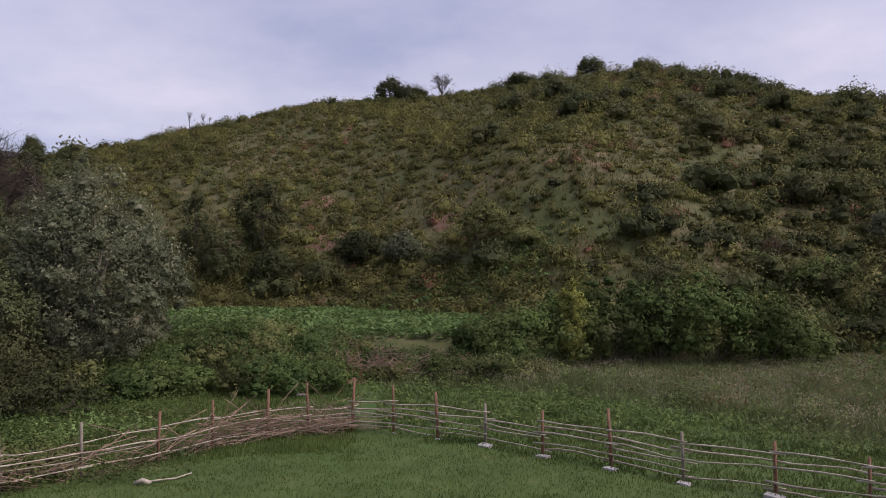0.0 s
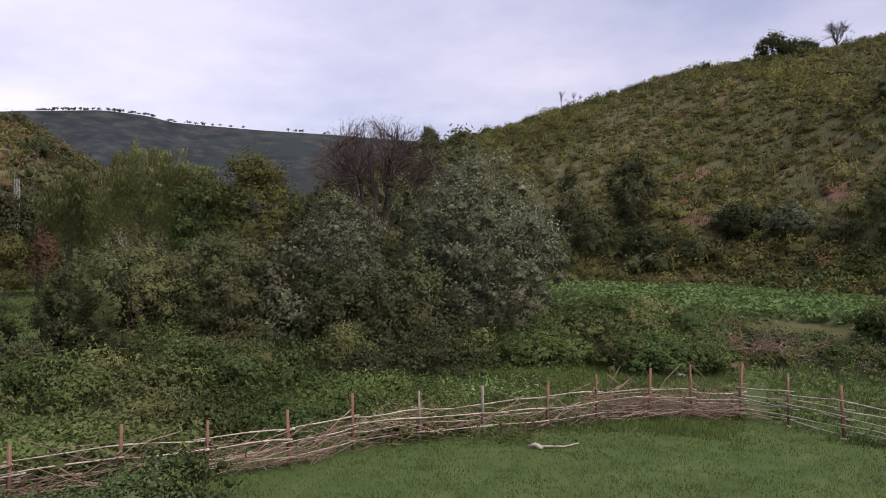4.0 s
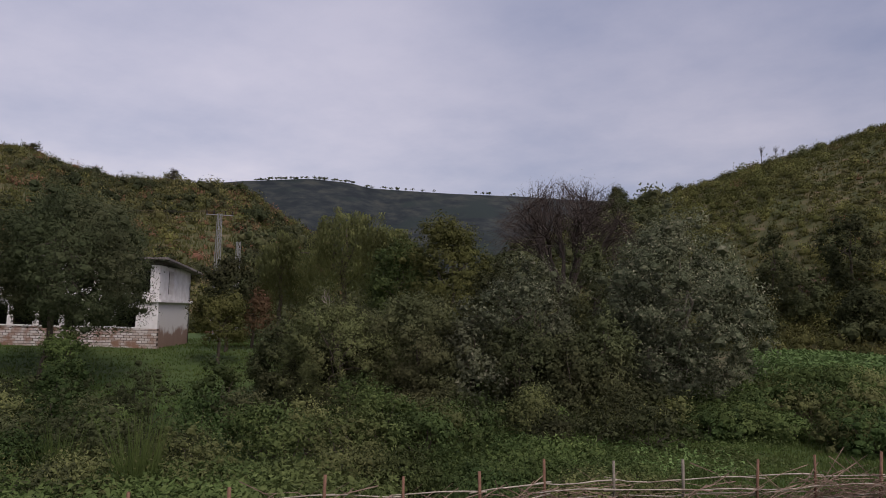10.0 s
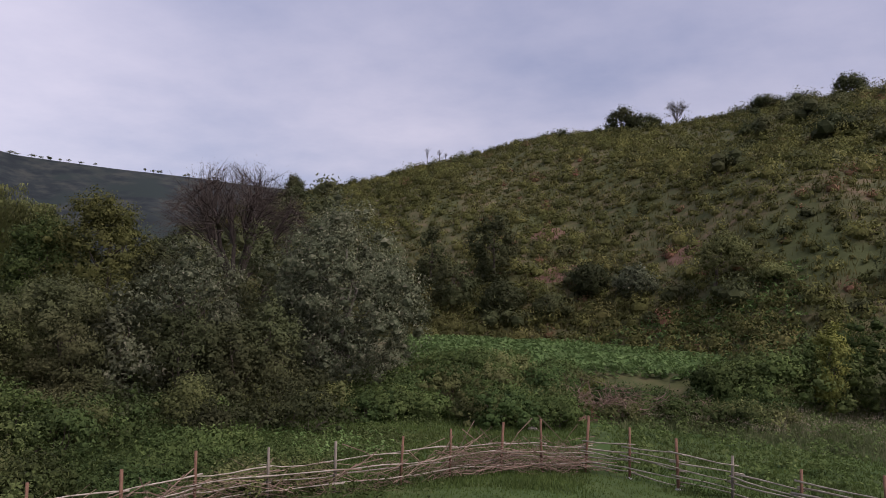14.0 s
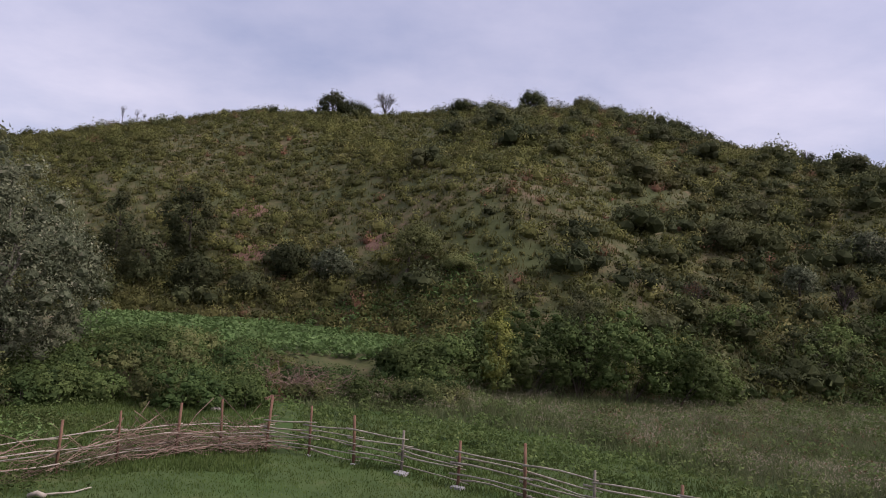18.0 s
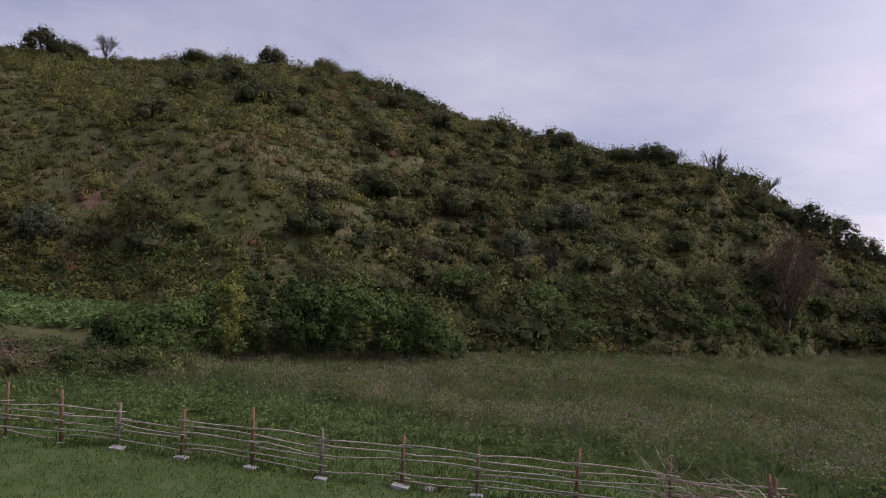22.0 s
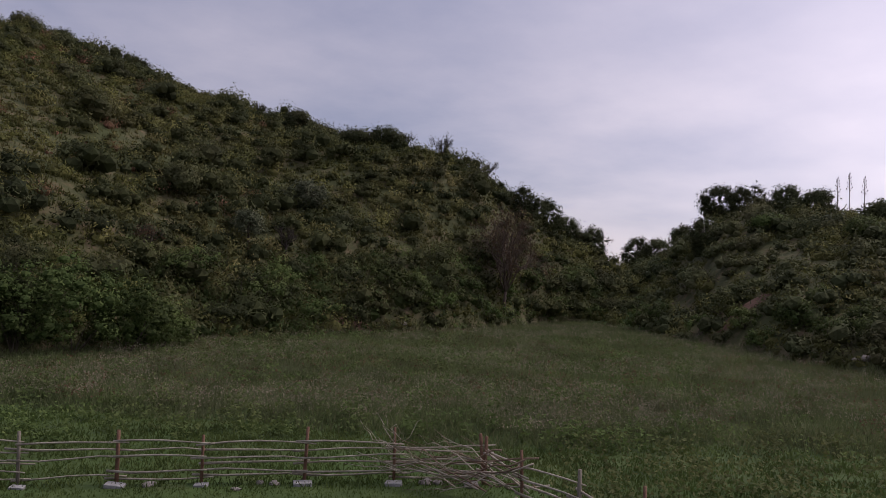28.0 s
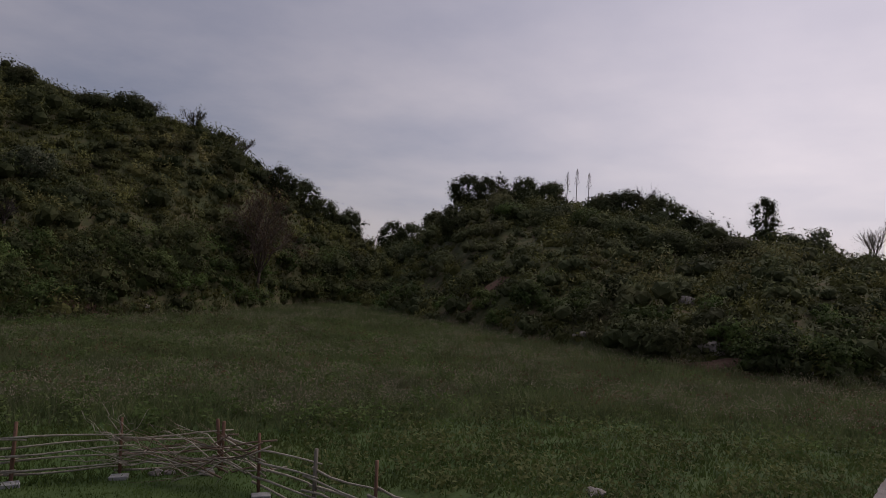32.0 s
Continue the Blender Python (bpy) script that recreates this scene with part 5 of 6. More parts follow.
bare_tree("bare_tree", -74.4, 79, 1.8, 14.6, "leafless twiggy shrub on the ridge", 230, trunk_r=0.09, limbs=9, fork_at=0.1, bark=M_DARKBARK)
grow("eucalyptus", -82.5, 70, 1.1, 12.0, "dark", "narrow upright tree on the ridge", 231, clumps=70, per=45, clump=0.4, leaf=0.126, trunk_r=0.12, mid=0.45, low=-0.9)
bare_tree("bare_tree", -89.2, 64, 1.6, 10.0, "leafless pale tree on the ridge", 232, trunk_r=0.1, limbs=8, fork_at=0.2, bark=M_PALE_BARK)
grow("hill_shrub", -85.9, 68, 1.4, 9.3, "silver", "pale leafy shrub on the ridge", 233, clumps=60, per=45, clump=0.4, leaf=0.126, trunk_r=0.1, mid=0.4, low=-0.9, category="shrub")


bare_tree("acacia", 66.8, 150, 2.2, 31.2, "lone twiggy thorn tree on the distant ridge", 240, trunk_r=0.14, limbs=12, fork_at=0.03, spread=0.9, bark=M_DARKBARK, leaf_mat="dark", leaf_count=500, leaf=0.13)
bare_tree("acacia", 76.0, 150, 2.4, 32.8, "lone twiggy thorn tree on the distant ridge", 241, trunk_r=0.14, limbs=12, fork_at=0.03, spread=0.9, bark=M_DARKBARK, leaf_mat="dark", leaf_count=700, leaf=0.13)

# agave flower stalks on the ridge
def agave(b, d, top, seed):
    rng = np.random.default_rng(seed)
    p = at(b, d)
    ob = empty("agave", p, "tall agave flower stalk on the ridge", "agave", "agave stalks")
    tall = top - p.z
    v, f = [], []
    tube(v, f, [Vector((0, 0, -0.2)), Vector((0, 0, tall * .5)), Vector((0, 0, tall))], 0.055, 0.03, 6)
    mesh_object("stalk", v, f, M_PALE_BARK, ob, smooth=True)
    v, f = [], []
    for k in range(14):
        z, a = tall * (0.6 + 0.39 * k / 14), k * 2.4
        l = 0.27 * (1.15 - k / 15)
        e = Vector((math.cos(a) * l, math.sin(a) * l, z + 0.12))
        tube(v, f, [Vector((0, 0, z)), e], 0.02, 0.02, 3)
        tube(v, f, [e, e + Vector((0, 0, 0.13))], 0.05, 0.035, 5)
    mesh_object("flower_head", v, f, M_TWIG, ob)
    v, f = [], []
    for k in range(12):
        a = k * 0.52
        o, t = Vector((math.cos(a), math.sin(a), 0)), Vector((-math.sin(a), math.cos(a), 0)) * 0.1
        i = len(v)
        v += [t, -t, o * 0.8 + t + Vector((0, 0, 0.8)), o * 0.8 - t + Vector((0, 0, 0.8)), o * 1.3 + Vector((0, 0, 1.1))]
        f += [(i, i + 1, i + 3, i + 2), (i + 2, i + 3, i + 4)]
    mesh_object("rosette", v, f, M_LEAF["silver"], ob)


for i, (b, d, top) in enumerate(((-68.5, 84, 15.9), (-69.2, 84, 16.3), (-70.1, 84, 15.9), (-67.6, 84, 14.9))):
    agave(b, d, top, i)

# ---- shrubs of the near thicket ----
def shrub(name, b, d, half, tall, mat, label, seed, leaf=0.1, count=1500, flat=0.2, group="", depth=None):
    rng = np.random.default_rng(seed)
    p = at(b, d, -0.05)
    ob = empty(name, p, label, "shrub", group)
    count, leaf = count * (1.0 if d < 30 else 0.82 if d < 40 else 0.55), leaf * (0.8 if d > 30 else 0.66 if d > 22 else 0.58)
    n = max(14, int(count / 34))
    heart = 0.28 if d < 30 else 0.42
    lv, cs, way, tone = crown_leaves(rng, (0, 0, tall * 0.36), (half, depth or half, tall * 0.6), n, 34, 0.2 + 0.13 * half, leaf, flat, low=-0.4, rough=0.5, tri=d > 19, heart=heart)
    lv[:, :, 2] = np.maximum(lv[:, :, 2], 0.0)
    quads_object("foliage", lv, M_LEAF[mat], ob, size=3 if d > 19 else 4, soft=way, plant=tone)
    v, f = [], []
    for i in range(7):
        c = Vector(cs[int(rng.integers(len(cs)))])
        tube(v, f, limb_path(rng, (rng.normal() * .08, rng.normal() * .08, -0.05), c, 0.08, 3), 0.03, 0.008, 4)
    mesh_object("stem", v, f, M_BARK, ob)
    return ob


srng = np.random.default_rng(77)
KINDS = (("bramble", "leafy green bramble bush in the gully"), ("dark", "dark green leafy bush in the gully"), ("bright", "fresh green bush beyond the fence"), ("willow", "olive-green bush beyond the fence"))
# gully thicket beyond the fence, low in front and higher behind
for i in range(120):
    b = srng.uniform(31, 88)
    d = srng.uniform(18.6 if b < 60 else 17.5, 32)
    lo = np.interp(d, [17, 20, 24, 28, 32], [0.7, 0.95, 1.25, 1.5, 1.8])
    if 58.2 < b < 61.5 and d > 26:
        continue
    if b < 45 and d < 26:
        lo *= 0.45
    tall = lo * srng.uniform(0.75, 1.45)
    kind = KINDS[int(srng.integers(4)) if d > 25 else int(srng.choice([0, 2, 2, 2, 3] if b < 62 else [0, 1, 0, 3, 2]))]
    if d > 26 and srng.random() < 0.65:
        kind = KINDS[1]
    if 48 < b < 60 and 20 < d < 25:
        tall *= 1.35
    shrub("bush", b, d, srng.uniform(0.9, 1.6), tall, kind[0], kind[1], 300 + i, leaf=srng.uniform(0.065, 0.1), count=1900, group="bushes of the gully thicket")
# soft pale weeds between the roof and the fence
for i in range(30):
    b, d = srng.uniform(50, 80), srng.uniform(11.6, 15.0)
    if b < 54 and d < 13:
        continue
    shrub("weed_bush", b, d, srng.uniform(0.5, 0.95), srng.uniform(0.55, 1.0), "weed" if srng.random() < 0.7 else "bright", "soft pale green weed bush below the roof", 700 + i, leaf=0.06, count=900, group="weed bushes below the roof")
# bank below the crop terrace
for i in range(92):
    b, d = srng.uniform(-3, 34), srng.uniform(30.5, 37.5)
    if b < 13:
        d = srng.uniform(33.5, 37.5)
    tall = srng.uniform(0.7, 1.5) * (0.62 if d > 34 and b < 24 else 1.0)
    k = srng.random()
    mat = "bright" if k < 0.55 else ("bramble" if k < 0.8 else "willow")
    if (7.2 < b < 12.4 or 2.2 < b < 3.6) and k < 0.7:
        continue
    shrub("bush", b, d, srng.uniform(0.9, 1.8), tall, mat, {"bright": "rounded green bramble bush on the bank", "bramble": "rounded dark green bramble bush on the bank", "willow": "dull olive bush on the bank"}[mat], 420 + i, leaf=0.085, count=2000, group="bushes on the bank")
# heap of dry thorn branches against the bank
def brush_heap(b, d, half, tall, seed):
    rng = np.random.default_rng(seed)
    ob = empty("brush_heap", at(b, d), "tangled heap of dry reddish thorn branches on the bank", "branches")
    tv, tf = [], []
    for k in range(46):
        v, f = [], []
        a = rng.uniform(0, 2 * math.pi)
        s = Vector((rng.uniform(-1, 1) * half, rng.normal() * 0.5, rng.uniform(0.0, 0.5) * tall))
        e = s + Vector((math.cos(a) * rng.uniform(0.4, 1.5), math.sin(a) * 0.6, rng.uniform(0.1, 0.75) * tall))
        path = limb_path(rng, s, e, 0.12, 5)
        tube(v, f, path, 0.026, 0.01, 4)
        mesh_object("branch", v, f, M_TWIG, ob)
        for j in range(9):
            q0 = path[int(rng.integers(1, 6))]
            q1 = q0 + Vector((rng.normal() * 0.45, rng.normal() * 0.3, rng.normal() * 0.28))
            q1.z = max(q1.z, 0.02)
            tube(tv, tf, limb_path(rng, q0, q1, 0.06, 2), 0.012, 0.005, 3)
    tagged(mesh_object("brushwood", tv, tf, M_TWIG, ob, "fine dry twigs"), kind="stuff")


brush_heap(9.9, 34.4, 1.7, 1.5, 71)
brush_heap(3.0, 34.6, 0.8, 0.9, 72)

# big bramble domes at the hill's foot
for i, (b, d, half, top) in enumerate(((1.4, 37.2, 1.6, 2.0), (-1.6, 38.4, 2.2, 2.6), (-4.9, 40, 2.5, 3.0), (-8.0, 40.5, 3.0, 3.8), (-11.5, 41, 2.8, 3.6), (-15.0, 41.5, 2.9, 4.0), (-18.4, 42, 2.2, 3.0), (-20.6, 43, 1.8, 2.0))):
    p = at(b, d)
    shrub("bramble", b, d, half, (top - p.z) * 1.2 + 0.3, "bright", "large dome of leafy green brambles at the hill's foot", 480 + i, leaf=0.11, count=6500, group="bramble domes")
# scrub at the field's far edge
for i in range(64):
    b = -21 - 70 * (i + srng.random()) / 64
    edge_d = float(table(b, B1, F1)) if b > -52 else float(table(b, B2, F2))
    d = edge_d + srng.uniform(0.5, 7)
    mat = "bright" if srng.random() < 0.5 else "dark"
    shrub("bush", b, d, srng.uniform(1.2, 2.2), srng.uniform(1.0, 2.2), mat, "tangled green bush along the field's edge", 500 + i, leaf=0.12, count=1500, group="bushes along the field's edge")


# ---- stuff: scrub, grass, crop ----
def scatter_scrub(name, label, mat, n, b0, b1, depth, size, per, leaf, seed, patch, keep):
    """Low scrub over a hillside. depth(b) gives the foot and the ridge; patch and keep thin it out by a noise."""
    rng = np.random.default_rng(seed)
    b = rng.uniform(b0, b1, n * 3)
    lo, hi = depth(b)
    d = np.sqrt(lo ** 2 + (hi ** 2 - lo ** 2) * rng.uniform(0, 1, n * 3))
    x, y = -np.sin(np.radians(b)) * d, np.cos(np.radians(b)) * d
    nz = np.array([noise.noise(Vector((xx * patch, yy * patch, seed * 1.7))) for xx, yy in zip(x, y)])
    ok = np.nonzero(nz + rng.normal(size=len(nz)) * 0.12 > keep)[0]
    r = size * (0.5 + 1.3 * rng.uniform(0, 1, len(x)) ** 2.0)
    cell, spaced = {}, []
    for i in ok:
        # no two plants closer than their own spread
        gx, gy = int(x[i] // 2.5), int(y[i] // 2.5)
        if all((x[i] - x[j]) ** 2 + (y[i] - y[j]) ** 2 > (0.55 * (r[i] + r[j])) ** 2 for a in (-1, 0, 1) for c in (-1, 0, 1) for j in cell.get((gx + a, gy + c), ())):
            cell.setdefault((gx, gy), []).append(i)
            spaced.append(i)
            if len(spaced) == n:
                break
    x, y, r = x[spaced], y[spaced], r[spaced]
    z = height(x, y)
    tone = rng.uniform(-1, 1, len(x))
    if size > 1.4:
        m = 8
        sub = unit(rng.normal(size=(len(x), m, 3)))
        sub[:, :, 2] = np.abs(sub[:, :, 2]) * 0.8
        sub *= (r[:, None] * rng.uniform(0.35, 0.72, (len(x), m)))[..., None]
        x, y, z = ((c[:, None] + sub[:, :, i]).ravel() for i, c in enumerate((x, y, z)))
        r, tone = np.repeat(r, m) * rng.uniform(0.36, 0.6, len(x)), np.repeat(tone, m) + rng.uniform(-0.25, 0.25, len(x))
        per = per / m * 4.2
    # each plant: a loose uneven dome of upturned leaves over a small dense heart
    n = len(x)
    turn = rng.uniform(0, 6.28, (n, 2))
    high = rng.uniform(0.7, 1.25, n)
    many = np.clip(per * (r / size) ** 2, 14, 400).astype(int)
    k = np.repeat(np.arange(n), many)
    p = unit(rng.normal(size=(len(k), 3)))
    p[:, 2] = np.abs(p[:, 2])
    az = np.arctan2(p[:, 1], p[:, 0])
    lump = 1 + 0.2 * np.sin(3 * az + turn[k, 0]) * (1 - p[:, 2]) + 0.16 * np.sin(5 * az + 4 * p[:, 2] + turn[k, 1])
    way = unit(p + np.array([0, 0, 0.35]))
    p = p * (lump * rng.uniform(0.55, 1.12, len(k)))[:, None]
    p[:, 2] *= high[k]
    base = np.stack([x, y, z], -1)
    tri = leaves(rng, base[k] + p * r[k, None], leaf, 0.0, 2.1, way, True, -0.35)
    cv, cw = cores(base, r * 0.5, 3, 0.9)
    ob = quads_object(name, np.concatenate([tri, cv]), M_LEAF[mat], size=3, soft=np.concatenate([way, cw]),
                      plant=np.concatenate([tone[k], np.repeat(tone * 0.7, 20)]))
    return tagged(ob, label, "scrub", kind="stuff")


def d1(b):
    return table(b, B1, F1) + 0.5, table(b, B1, R1) + 1.0


def d2(b):
    return table(b, B2, F2) + 0.5, table(b, B2, R2) + 1.5


def ridge1(b):
    return table(b, B1, R1) - 3, table(b, B1, R1) + 1.5


def foot1(b):
    return table(b, B1, F1) - 0.5, table(b, B1, F1) + 8


def hill_l(b):
    return 72 + 0 * b, 151 + 0 * b


scatter_scrub("hill_scrub", "dark green shrubs over the hillside", "dark", 210, -57, 30, d1, 1.7, 260, 0.15, 3, 0.03, 0.02)
scatter_scrub("hill_scrub", "dense green thicket over the hill's far flank", "thorn", 330, -57, -14, d1, 1.9, 215, 0.17, 10, 0.04, -0.25)
scatter_scrub("hill_scrub", "olive-green scrub over the hillside", "scrub", 1500, -57, 40, d1, 0.9, 95, 0.15, 1, 0.05, -0.3)
scatter_scrub("hill_scrub", "low olive-green scrub over the hillside", "scrub", 7000, -57, 40, d1, 0.46, 26, 0.14, 17, 0.09, -2)
scatter_scrub("hill_scrub", "yellow-green low scrub over the hillside", "yellow", 1300, -26, 40, d1, 0.62, 64, 0.13, 2, 0.06, -0.05)
scatter_scrub("hill_scrub", "withered brown scrub over the hillside", "brown", 240, -30, 40, d1, 0.6, 60, 0.10, 4, 0.07, 0.1)
scatter_scrub("ridge_scrub", "ragged shrubs along the ridge", "dark", 230, -52, 4, ridge1, 0.8, 80, 0.15, 11, 0.05, -2)
scatter_scrub("ridge_scrub", "ragged low shrubs along the ridge", "scrub", 420, 0, 38, ridge1, 0.5, 50, 0.12, 12, 0.05, -2)
scatter_scrub("hill_scrub", "dark green scrub over the second slope", "dark", 620, -100, -50, d2, 1.6, 150, 0.16, 5, 0.05, -2)
scatter_scrub("hill_scrub", "olive scrub over the second slope", "scrub", 700, -100, -50, d2, 0.9, 110, 0.13, 6, 0.06, -2)
scatter_scrub("hill_scrub", "olive scrub over the distant hill with the rock face", "scrub", 1300, 54, 102, hill_l, 1.0, 45, 0.22, 7, 0.04, -0.2)
scatter_scrub("hill_scrub", "dark scrub over the distant hill with the rock face", "dark", 330, 54, 102, hill_l, 1.7, 100, 0.2, 8, 0.05, 0.0)
scatter_scrub("edge_scrub", "dense low scrub along the field's far edge", "bright", 560, -58, -18, foot1, 0.9, 110, 0.13, 13, 0.08, -0.2)
scatter_scrub("edge_scrub", "dark thorny scrub along the field's far edge", "thorn", 300, -52, -18, foot1, 1.0, 110, 0.13, 14, 0.08, -0.3)
scatter_scrub("terrace_scrub", "olive scrub belt above the crop terrace", "scrub", 420, -6, 34, lambda b: (table(b, B1, F1) - 1, table(b, B1, F1) + 5), 0.9, 150, 0.12, 18, 0.05, -2)
scatter_scrub("bank_scrub", "low olive scrub over the bank", "scrub", 420, -3, 33, lambda b: (34.5 + 0 * b, 37.6 + 0 * b), 0.4, 90, 0.07, 19, 0.2, -2)
scatter_scrub("bank_scrub", "dry reddish brush on the bank", "brown", 40, 7, 13, lambda b: (33.8 + 0 * b, 36.5 + 0 * b), 0.55, 110, 0.05, 15, 0.2, -2)
scatter_scrub("hill_scrub", "yellowish low scrub over the distant hill", "yellow", 420, 54, 102, hill_l, 0.8, 40, 0.18, 16, 0.06, -0.3)
scatter_scrub("hill_scrub", "dry brown scrub over the distant hill", "brown", 520, 54, 102, hill_l, 0.9, 36, 0.18, 20, 0.05, -0.1)
scatter_scrub("valley_wood", "dense dark trees in the valley behind the willows", "dark", 420, 30, 62, lambda b: (62 + 0 * b, 130 + 0 * b), 2.2, 70, 0.34, 9, 0.05, -0.5)


def blades(name, label, mat, x, y, tall, wide, per, spread, seed, category="grass", lean=0.25):
    """Tufts of upright pointed blades."""
    rng = np.random.default_rng(seed)
    n = len(x)
    z = height(x, y)
    base = np.stack([x, y, z], -1)[:, None] + np.concatenate([rng.normal(size=(n, per, 2)) * spread, np.zeros((n, per, 1))], 2)
    h = (np.asarray(tall).reshape(-1, 1) * rng.uniform(0.55, 1.25, (n, per)))[..., None]
    a = rng.uniform(0, 2 * math.pi, (n, per))
    side = np.stack([np.cos(a), np.sin(a), 0 * a], -1) * np.asarray(wide).reshape(-1, 1, 1)
    tip = base + np.concatenate([rng.normal(size=(n, per, 2)) * lean * h, h], 2)
    tri = np.stack([base - side, base + side, tip], 2)
    ob = quads_object(name, tri.reshape(-1, 3), M_LEAF[mat], size=3)
    return tagged(ob, label, category, kind="stuff")


def spots(n, b0, b1, d0, d1_, seed, power=1.0):
    rng = np.random.default_rng(seed)
    b, d = np.radians(rng.uniform(b0, b1, n)), d0 + (d1_ - d0) * rng.uniform(0, 1, n) ** power
    return -np.sin(b) * d, np.cos(b) * d


def beyond_fence(x, y):
    """Outside the right-hand fence and its turn."""
    f1 = (y - 22.5) * 16.4 + (x + 4.4) * 10.3 > 0
    f2 = (x - 12.0) * 8.0 + (12.2 - y) * -1.9 > 0
    return f1 | (f2 & (y < 12.2))


def field_end(x, y):
    b = np.degrees(np.arctan2(-x, y))
    return np.where(b > -52, np.where(b > -2, 33.5, table(b, B1, F1)), table(b, B2, F2))


# tall meadow
x, y = spots(46000, -98, 9, 16, 84, 31, 1.1)
d = np.hypot(x, y)
bb = np.degrees(np.arctan2(-x, y))
tall_zone = np.clip((d - np.interp(bb, [-98, -60, -45, -20, -5, 9], [25, 22, 19.5, 23.5, 29, 31])) / 3.0, 0, 1)
ok = beyond_fence(x, y) & (d < field_end(x, y) + 0.8)
x, y, tz, d = x[ok], y[ok], tall_zone[ok], d[ok]
near = tz < 0.35
blades("meadow_grass", "tall seeding meadow grass behind the fence", "grass", x[~near], y[~near], 0.12 + 0.36 * tz[~near], 0.016 + 0.0003 * d[~near], 7, 0.2, 32, lean=0.4)
blades("meadow_grass", "short fresh green grass outside the fence", "lawn", x[near], y[near], 0.13, 0.014 + 0.0003 * d[near], 7, 0.2, 64, lean=0.4)
k = (tz > 0.5) & (np.array([noise.noise(Vector((a * 0.16, c * 0.16, 2.0))) for a, c in zip(x, y)]) > -0.12)
xs_, ys_ = x[k][::2], y[k][::2]
srg = np.random.default_rng(33)
sc_ = np.stack([xs_, ys_, height(xs_, ys_)], -1)[:, None] + srg.normal(size=(len(xs_), 1, 3)) * np.array([0, 0, 0.05]) + srg.normal(size=(len(xs_), 11, 3)) * np.array([0.16, 0.16, 0.07]) + np.array([0, 0, 0.52])
tagged(quads_object("seed_heads", leaves(srg, sc_.reshape(-1, 3), 0.03, 0.0, 2.6, tri=True, hang=-0.3), M_LEAF["seed"], size=3), "pale grass seed heads over the meadow", "grass", kind="stuff")
# lawn inside the fence and the grass before the ruined house
x, y = spots(27000, -60, 62, 10.5, 22.8, 34)
ok = ~beyond_fence(x, y)
blades("lawn_grass", "short mown lawn inside the fence", "lawn", x[ok], y[ok], 0.06, 0.012, 4, 0.1, 35)
x, y = spots(9000, 11, 46, 20, 33, 36)
blades("rough_grass", "rough grass between fence and bank", "lawn", x, y, 0.16, 0.018, 4, 0.16, 37)
x, y = spots(9000, 56, 96, 31, 60, 38)
blades("rough_grass", "short grass before the ruined house", "lawn", x, y, 0.12, 0.03, 4, 0.2, 39)
# grass tussocks over the hill
x, y = spots(15000, -57, 38, 45, 114, 40)
d = np.hypot(x, y)
b_ = np.degrees(np.arctan2(-x, y))
ok = (d > table(b_, B1, F1)) & (d < table(b_, B1, R1) + 1)
blades("hill_grass", "dry tussock grass over the hillside", "tussock", x[ok], y[ok], 0.42, 0.05, 6, 0.3, 41)

x, y = spots(7000, 54, 102, 72, 150, 56)
blades("hill_grass", "dry tussock grass over the distant hill", "tussock", x, y, 0.7, 0.08, 5, 0.4, 57)

# weeds with broad leaves
def weeds(name, label, mat, x, y, tall, per, leaf, seed, spread=0.25):
    rng = np.random.default_rng(seed)
    n = len(x)
    z = height(x, y)
    off = rng.normal(size=(n, per, 3)) * spread
    off[:, :, 2] = rng.uniform(0.05, 1, (n, per)) * np.asarray(tall).reshape(-1, 1)
    c = np.stack([x, y, z], -1)[:, None] + off
    return tagged(quads_object(name, leaves(rng, c.reshape(-1, 3), leaf, 0.55, 1.6, tri=True), M_LEAF[mat], size=3), label, "weeds", kind="stuff")


x, y = spots(420, -62, 12, 21, 36, 42)
ok = beyond_fence(x, y)
weeds("broad_weeds", "broad-leaved weeds standing in the meadow", "bright", x[ok], y[ok], np.random.default_rng(65).uniform(0.35, 0.8, int(ok.sum())), 40, 0.07, 43, 0.16)
x, y = spots(700, -60, -18, 36, 58, 44)
weeds("broad_weeds", "pale broad-leaved weeds at the meadow's end", "bright", x, y, 0.55, 22, 0.09, 45, 0.35)
x, y = spots(420, 47, 80, 10.8, 15.2, 46)
ok = np.degrees(np.arctan2(-x, y)) > 49 + 5 * np.sin(np.hypot(x, y) * 1.7) ** 2
x, y = x[ok], y[ok]
weeds("yard_weeds", "tall pale green weeds below the roof", "weed", x, y, 0.5, 50, 0.036, 47, 0.22)
x, y = spots(420, 50, 78, 15.8, 20, 48)
weeds("yard_weeds", "leafy weeds along the fence", "bright", x, y, 0.8, 50, 0.075, 49, 0.22)
x, y = spots(90, 25.5, 36.5, 23.5, 28.6, 50)
weeds("creeping_gourd", "pale creeping gourd leaves on the grass", "crop", x, y, 0.22, 11, 0.085, 51, 0.3)
x, y = spots(520, 22, 52, 18.5, 31, 62)
weeds("yard_weeds", "low leafy weeds in the rough grass", "bright", x, y, 0.35, 30, 0.05, 63, 0.35)
x, y = spots(300, -92, -50, 15, 26, 52)
weeds("low_weeds", "low grey-green weeds in the grass", "willow", x, y, 0.45, 30, 0.06, 53, 0.25)

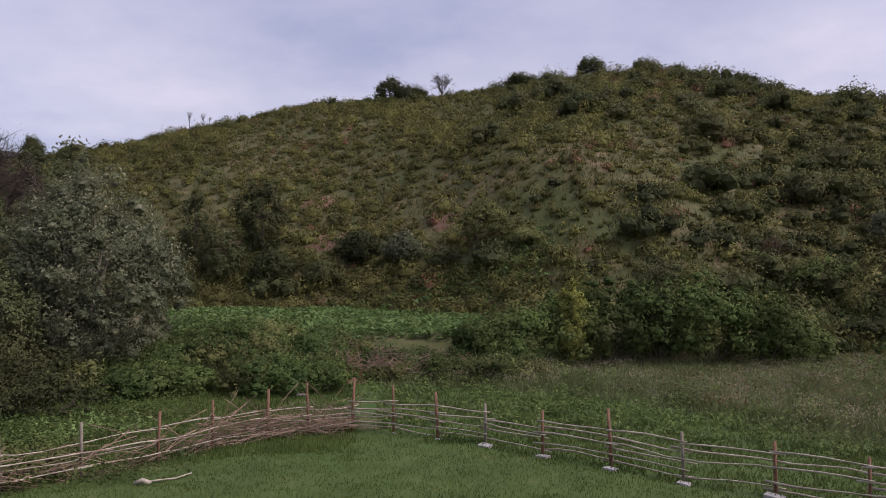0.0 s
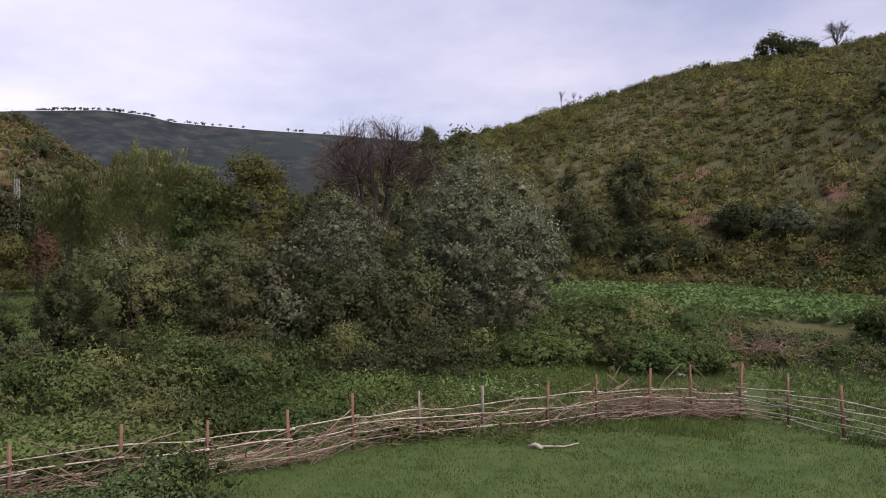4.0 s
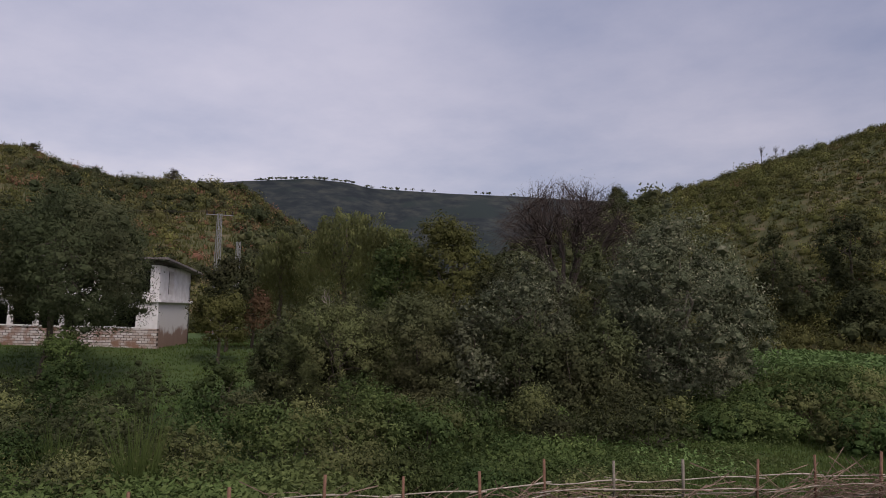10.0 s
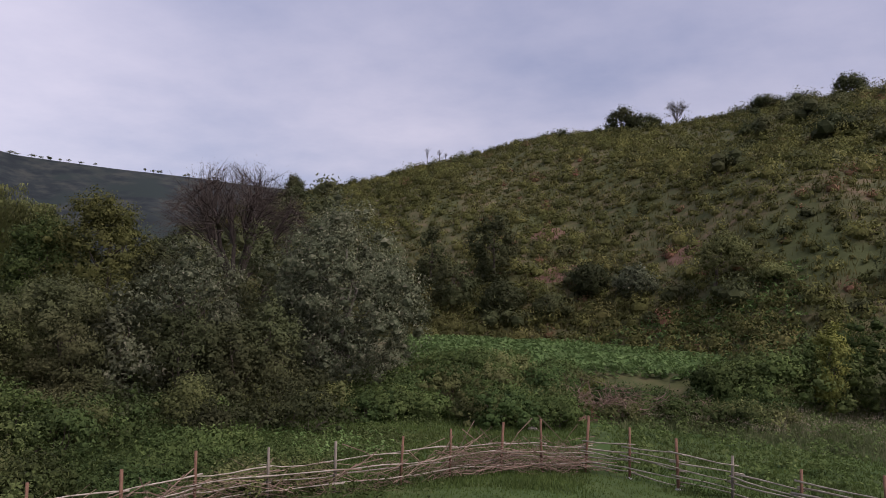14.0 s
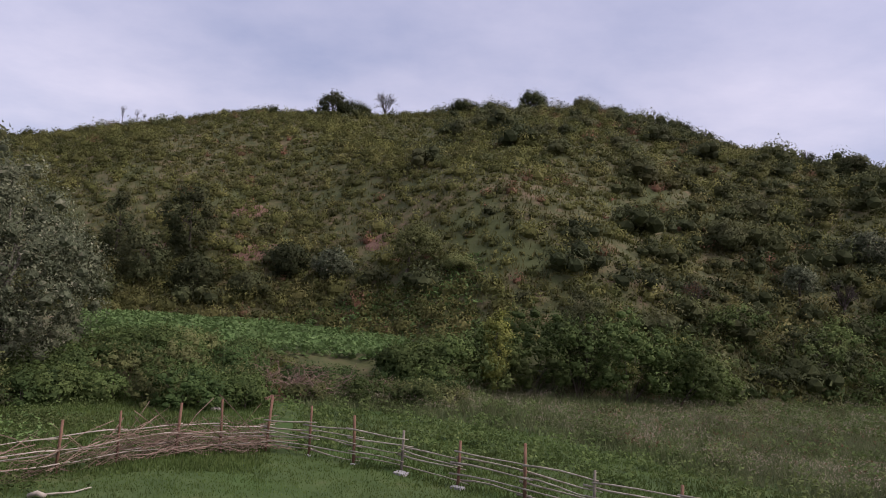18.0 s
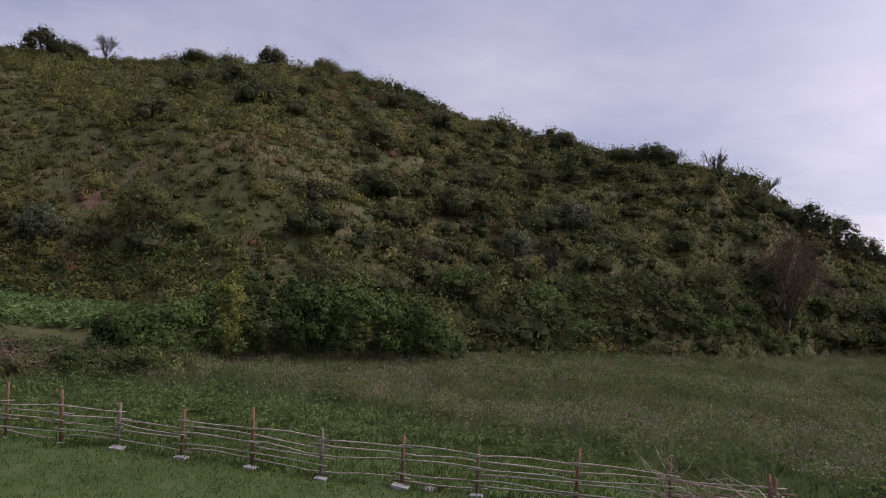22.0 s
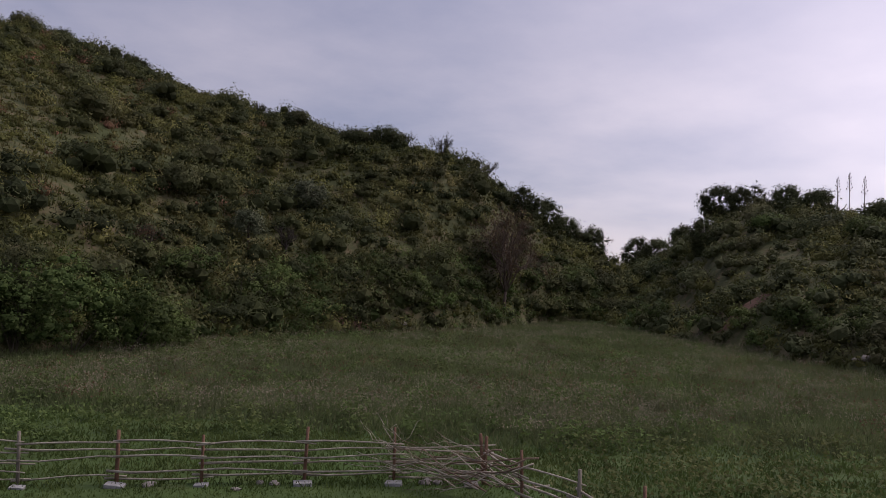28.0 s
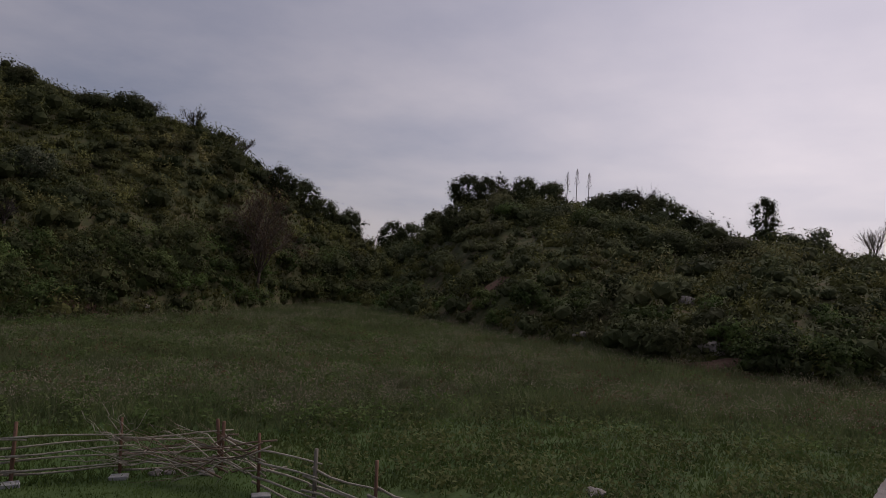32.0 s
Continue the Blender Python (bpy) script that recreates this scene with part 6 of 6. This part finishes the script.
x, y = spots(1500, -95, 4, 22, 60, 58)
ok = beyond_fence(x, y) & (np.hypot(x, y) < field_end(x, y))
weeds("meadow_weeds", "small green weed tufts through the meadow", "bright", x[ok], y[ok], 0.5, 22, 0.06, 59, 0.3)
x, y = spots(900, -95, -12, 26, 62, 54)
ok = beyond_fence(x, y) & (np.hypot(x, y) < field_end(x, y))
weeds("dry_stalks", "patches of dry brown stalks in the meadow", "brown", x[ok], y[ok], 0.6, 26, 0.05, 55, 0.3)

# crop on the terrace in rows
rng = np.random.default_rng(60)
pts = []
for row in np.arange(38.0, 57.5, 0.85):
    for b in np.arange(-3.5, 24.5, 0.52):
        d = row + rng.normal() * 0.1 + 0.08 * (b - 10)
        a = radians(b + rng.normal() * 0.1)
        pts.append((-math.sin(a) * d, math.cos(a) * d))
pts = np.array(pts)
pts = pts[height(pts[:, 0], pts[:, 1]) > 1.45]
weeds("crop_rows", "rows of pale green leafy crop on the terrace", "crop", pts[:, 0], pts[:, 1], 0.42, 17, 0.15, 61, 0.2)

# tall reed tufts in the gully
for i, (b, d, t_) in enumerate(((77.4, 20, 1.75), (67.4, 19, 2.1), (72.5, 21, 1.5))):
    rr = np.random.default_rng(600 + i)
    xx, yy = at(b, d).x + rr.normal(size=30) * 0.12, at(b, d).y + rr.normal(size=30) * 0.12
    o = blades("reed_tuft", "tall tuft of arching green reed blades", "lawn", xx, yy, t_, 0.02, 5, 0.05, 610 + i, category="reeds", lean=0.22)
    del o["kind"]

# the rock face on the distant hill
def rock_face():
    bs, ds = np.linspace(77.0, 83.8, 64), np.linspace(106, 131, 44)
    v, f = [], []
    for j, d in enumerate(ds):
        for i, b in enumerate(bs):
            u, w = (b - 80.4) / 3.3, (d - 118.5) / 12.5
            rag = 0.55 * noise.noise(Vector((b * 1.1, d * 0.16, 5))) + 0.3 * noise.noise(Vector((b * 3.1, d * 0.4, 7)))
            inside = max(0.0, 1 - (u * u + w * w) ** 1.2 * 1.25 + rag)
            inside = min(1.0, inside)
            p = at(b, d)
            n = noise.noise(Vector((b * 1.7, d * 0.35, 0))) + 0.5 * noise.noise(Vector((b * 5, d * 0.9, 3)))
            crack = abs(noise.noise(Vector((b * 2.6 + d * 0.15, d * 0.12, 9))))
            ledge = sum(0.7 for k in (-0.55, -0.15, 0.3) if w + 0.15 * n > k)
            p.z += -0.7 + inside ** 0.5 * (1.2 + 0.45 * n + ledge - 0.9 * max(0.0, 0.12 - crack) / 0.12)
            v.append(p)
    w_ = len(bs)
    for j in range(len(ds) - 1):
        for i in range(w_ - 1):
            a = j * w_ + i
            f.append((a, a + 1, a + w_ + 1, a + w_))
    return tagged(mesh_object("rock_face", v, f, M_ROCK), "bare pinkish rock face on the hillside", "rock")


rock_face()


def soil_scar(b, d, half, deep, seed, label="bare reddish soil showing through the scrub"):
    v, f = [], []
    n, m = 14, 8
    for j in range(m + 1):
        for i in range(n + 1):
            u, w = i / n * 2 - 1, j / m * 2 - 1
            p = at(b + math.degrees(u * half / d), d + w * deep)
            inside = max(0.0, 1 - u * u - w * w + 0.3 * noise.noise(Vector((u * 3, w * 3, seed))))
            p.z += -0.15 + 0.3 * min(1, inside * 2.2)
            v.append(p)
    for j in range(m):
        for i in range(n):
            a = j * (n + 1) + i
            f.append((a, a + 1, a + n + 2, a + n + 1))
    tagged(mesh_object("soil_scar", v, f, M_SOIL, smooth=True), label, "soil")


for i, (b, d, half, deep) in enumerate(((12.7, 66, 3.0, 1.6), (20.5, 70, 1.6, 1.6), (14.0, 75, 2.0, 2.2), (4.0, 63.5, 1.6, 1.2), (-62.5, 62, 2.4, 1.0), (-35, 56.2, 5.0, 0.7), (-23, 46, 2.0, 0.8), (-78, 40.8, 3.0, 0.7), (12.0, 34.6, 2.0, 1.4))):
    soil_scar(b, d, half, deep, i)

# pines along the far hill's crest
pv = []
prng = np.random.default_rng(90)
for i in range(70):
    b = prng.uniform(53.5, 62) if i < 46 else prng.uniform(36, 53)
    p = at(b, 1396)
    h, w = prng.uniform(3, 6.5), prng.uniform(2.5, 4.5)
    c = np.array([p.x, p.y, p.z + h * 0.75]) + prng.normal(size=(40, 3)) * np.array([w * .45, w * .45, h * .16])
    pv.append(leaves(prng, c, 1.2, 0.2))
    st = np.array([[p.x - .3, p.y, p.z - 3], [p.x + .3, p.y, p.z - 3], [p.x + .2, p.y, p.z + h * .8], [p.x - .2, p.y, p.z + h * .8]])
    pv.append(st[None])
tagged(quads_object("far_pines", np.concatenate(pv), M_LEAF["dark"]), "row of tiny pines along the distant crest", "trees", kind="stuff")
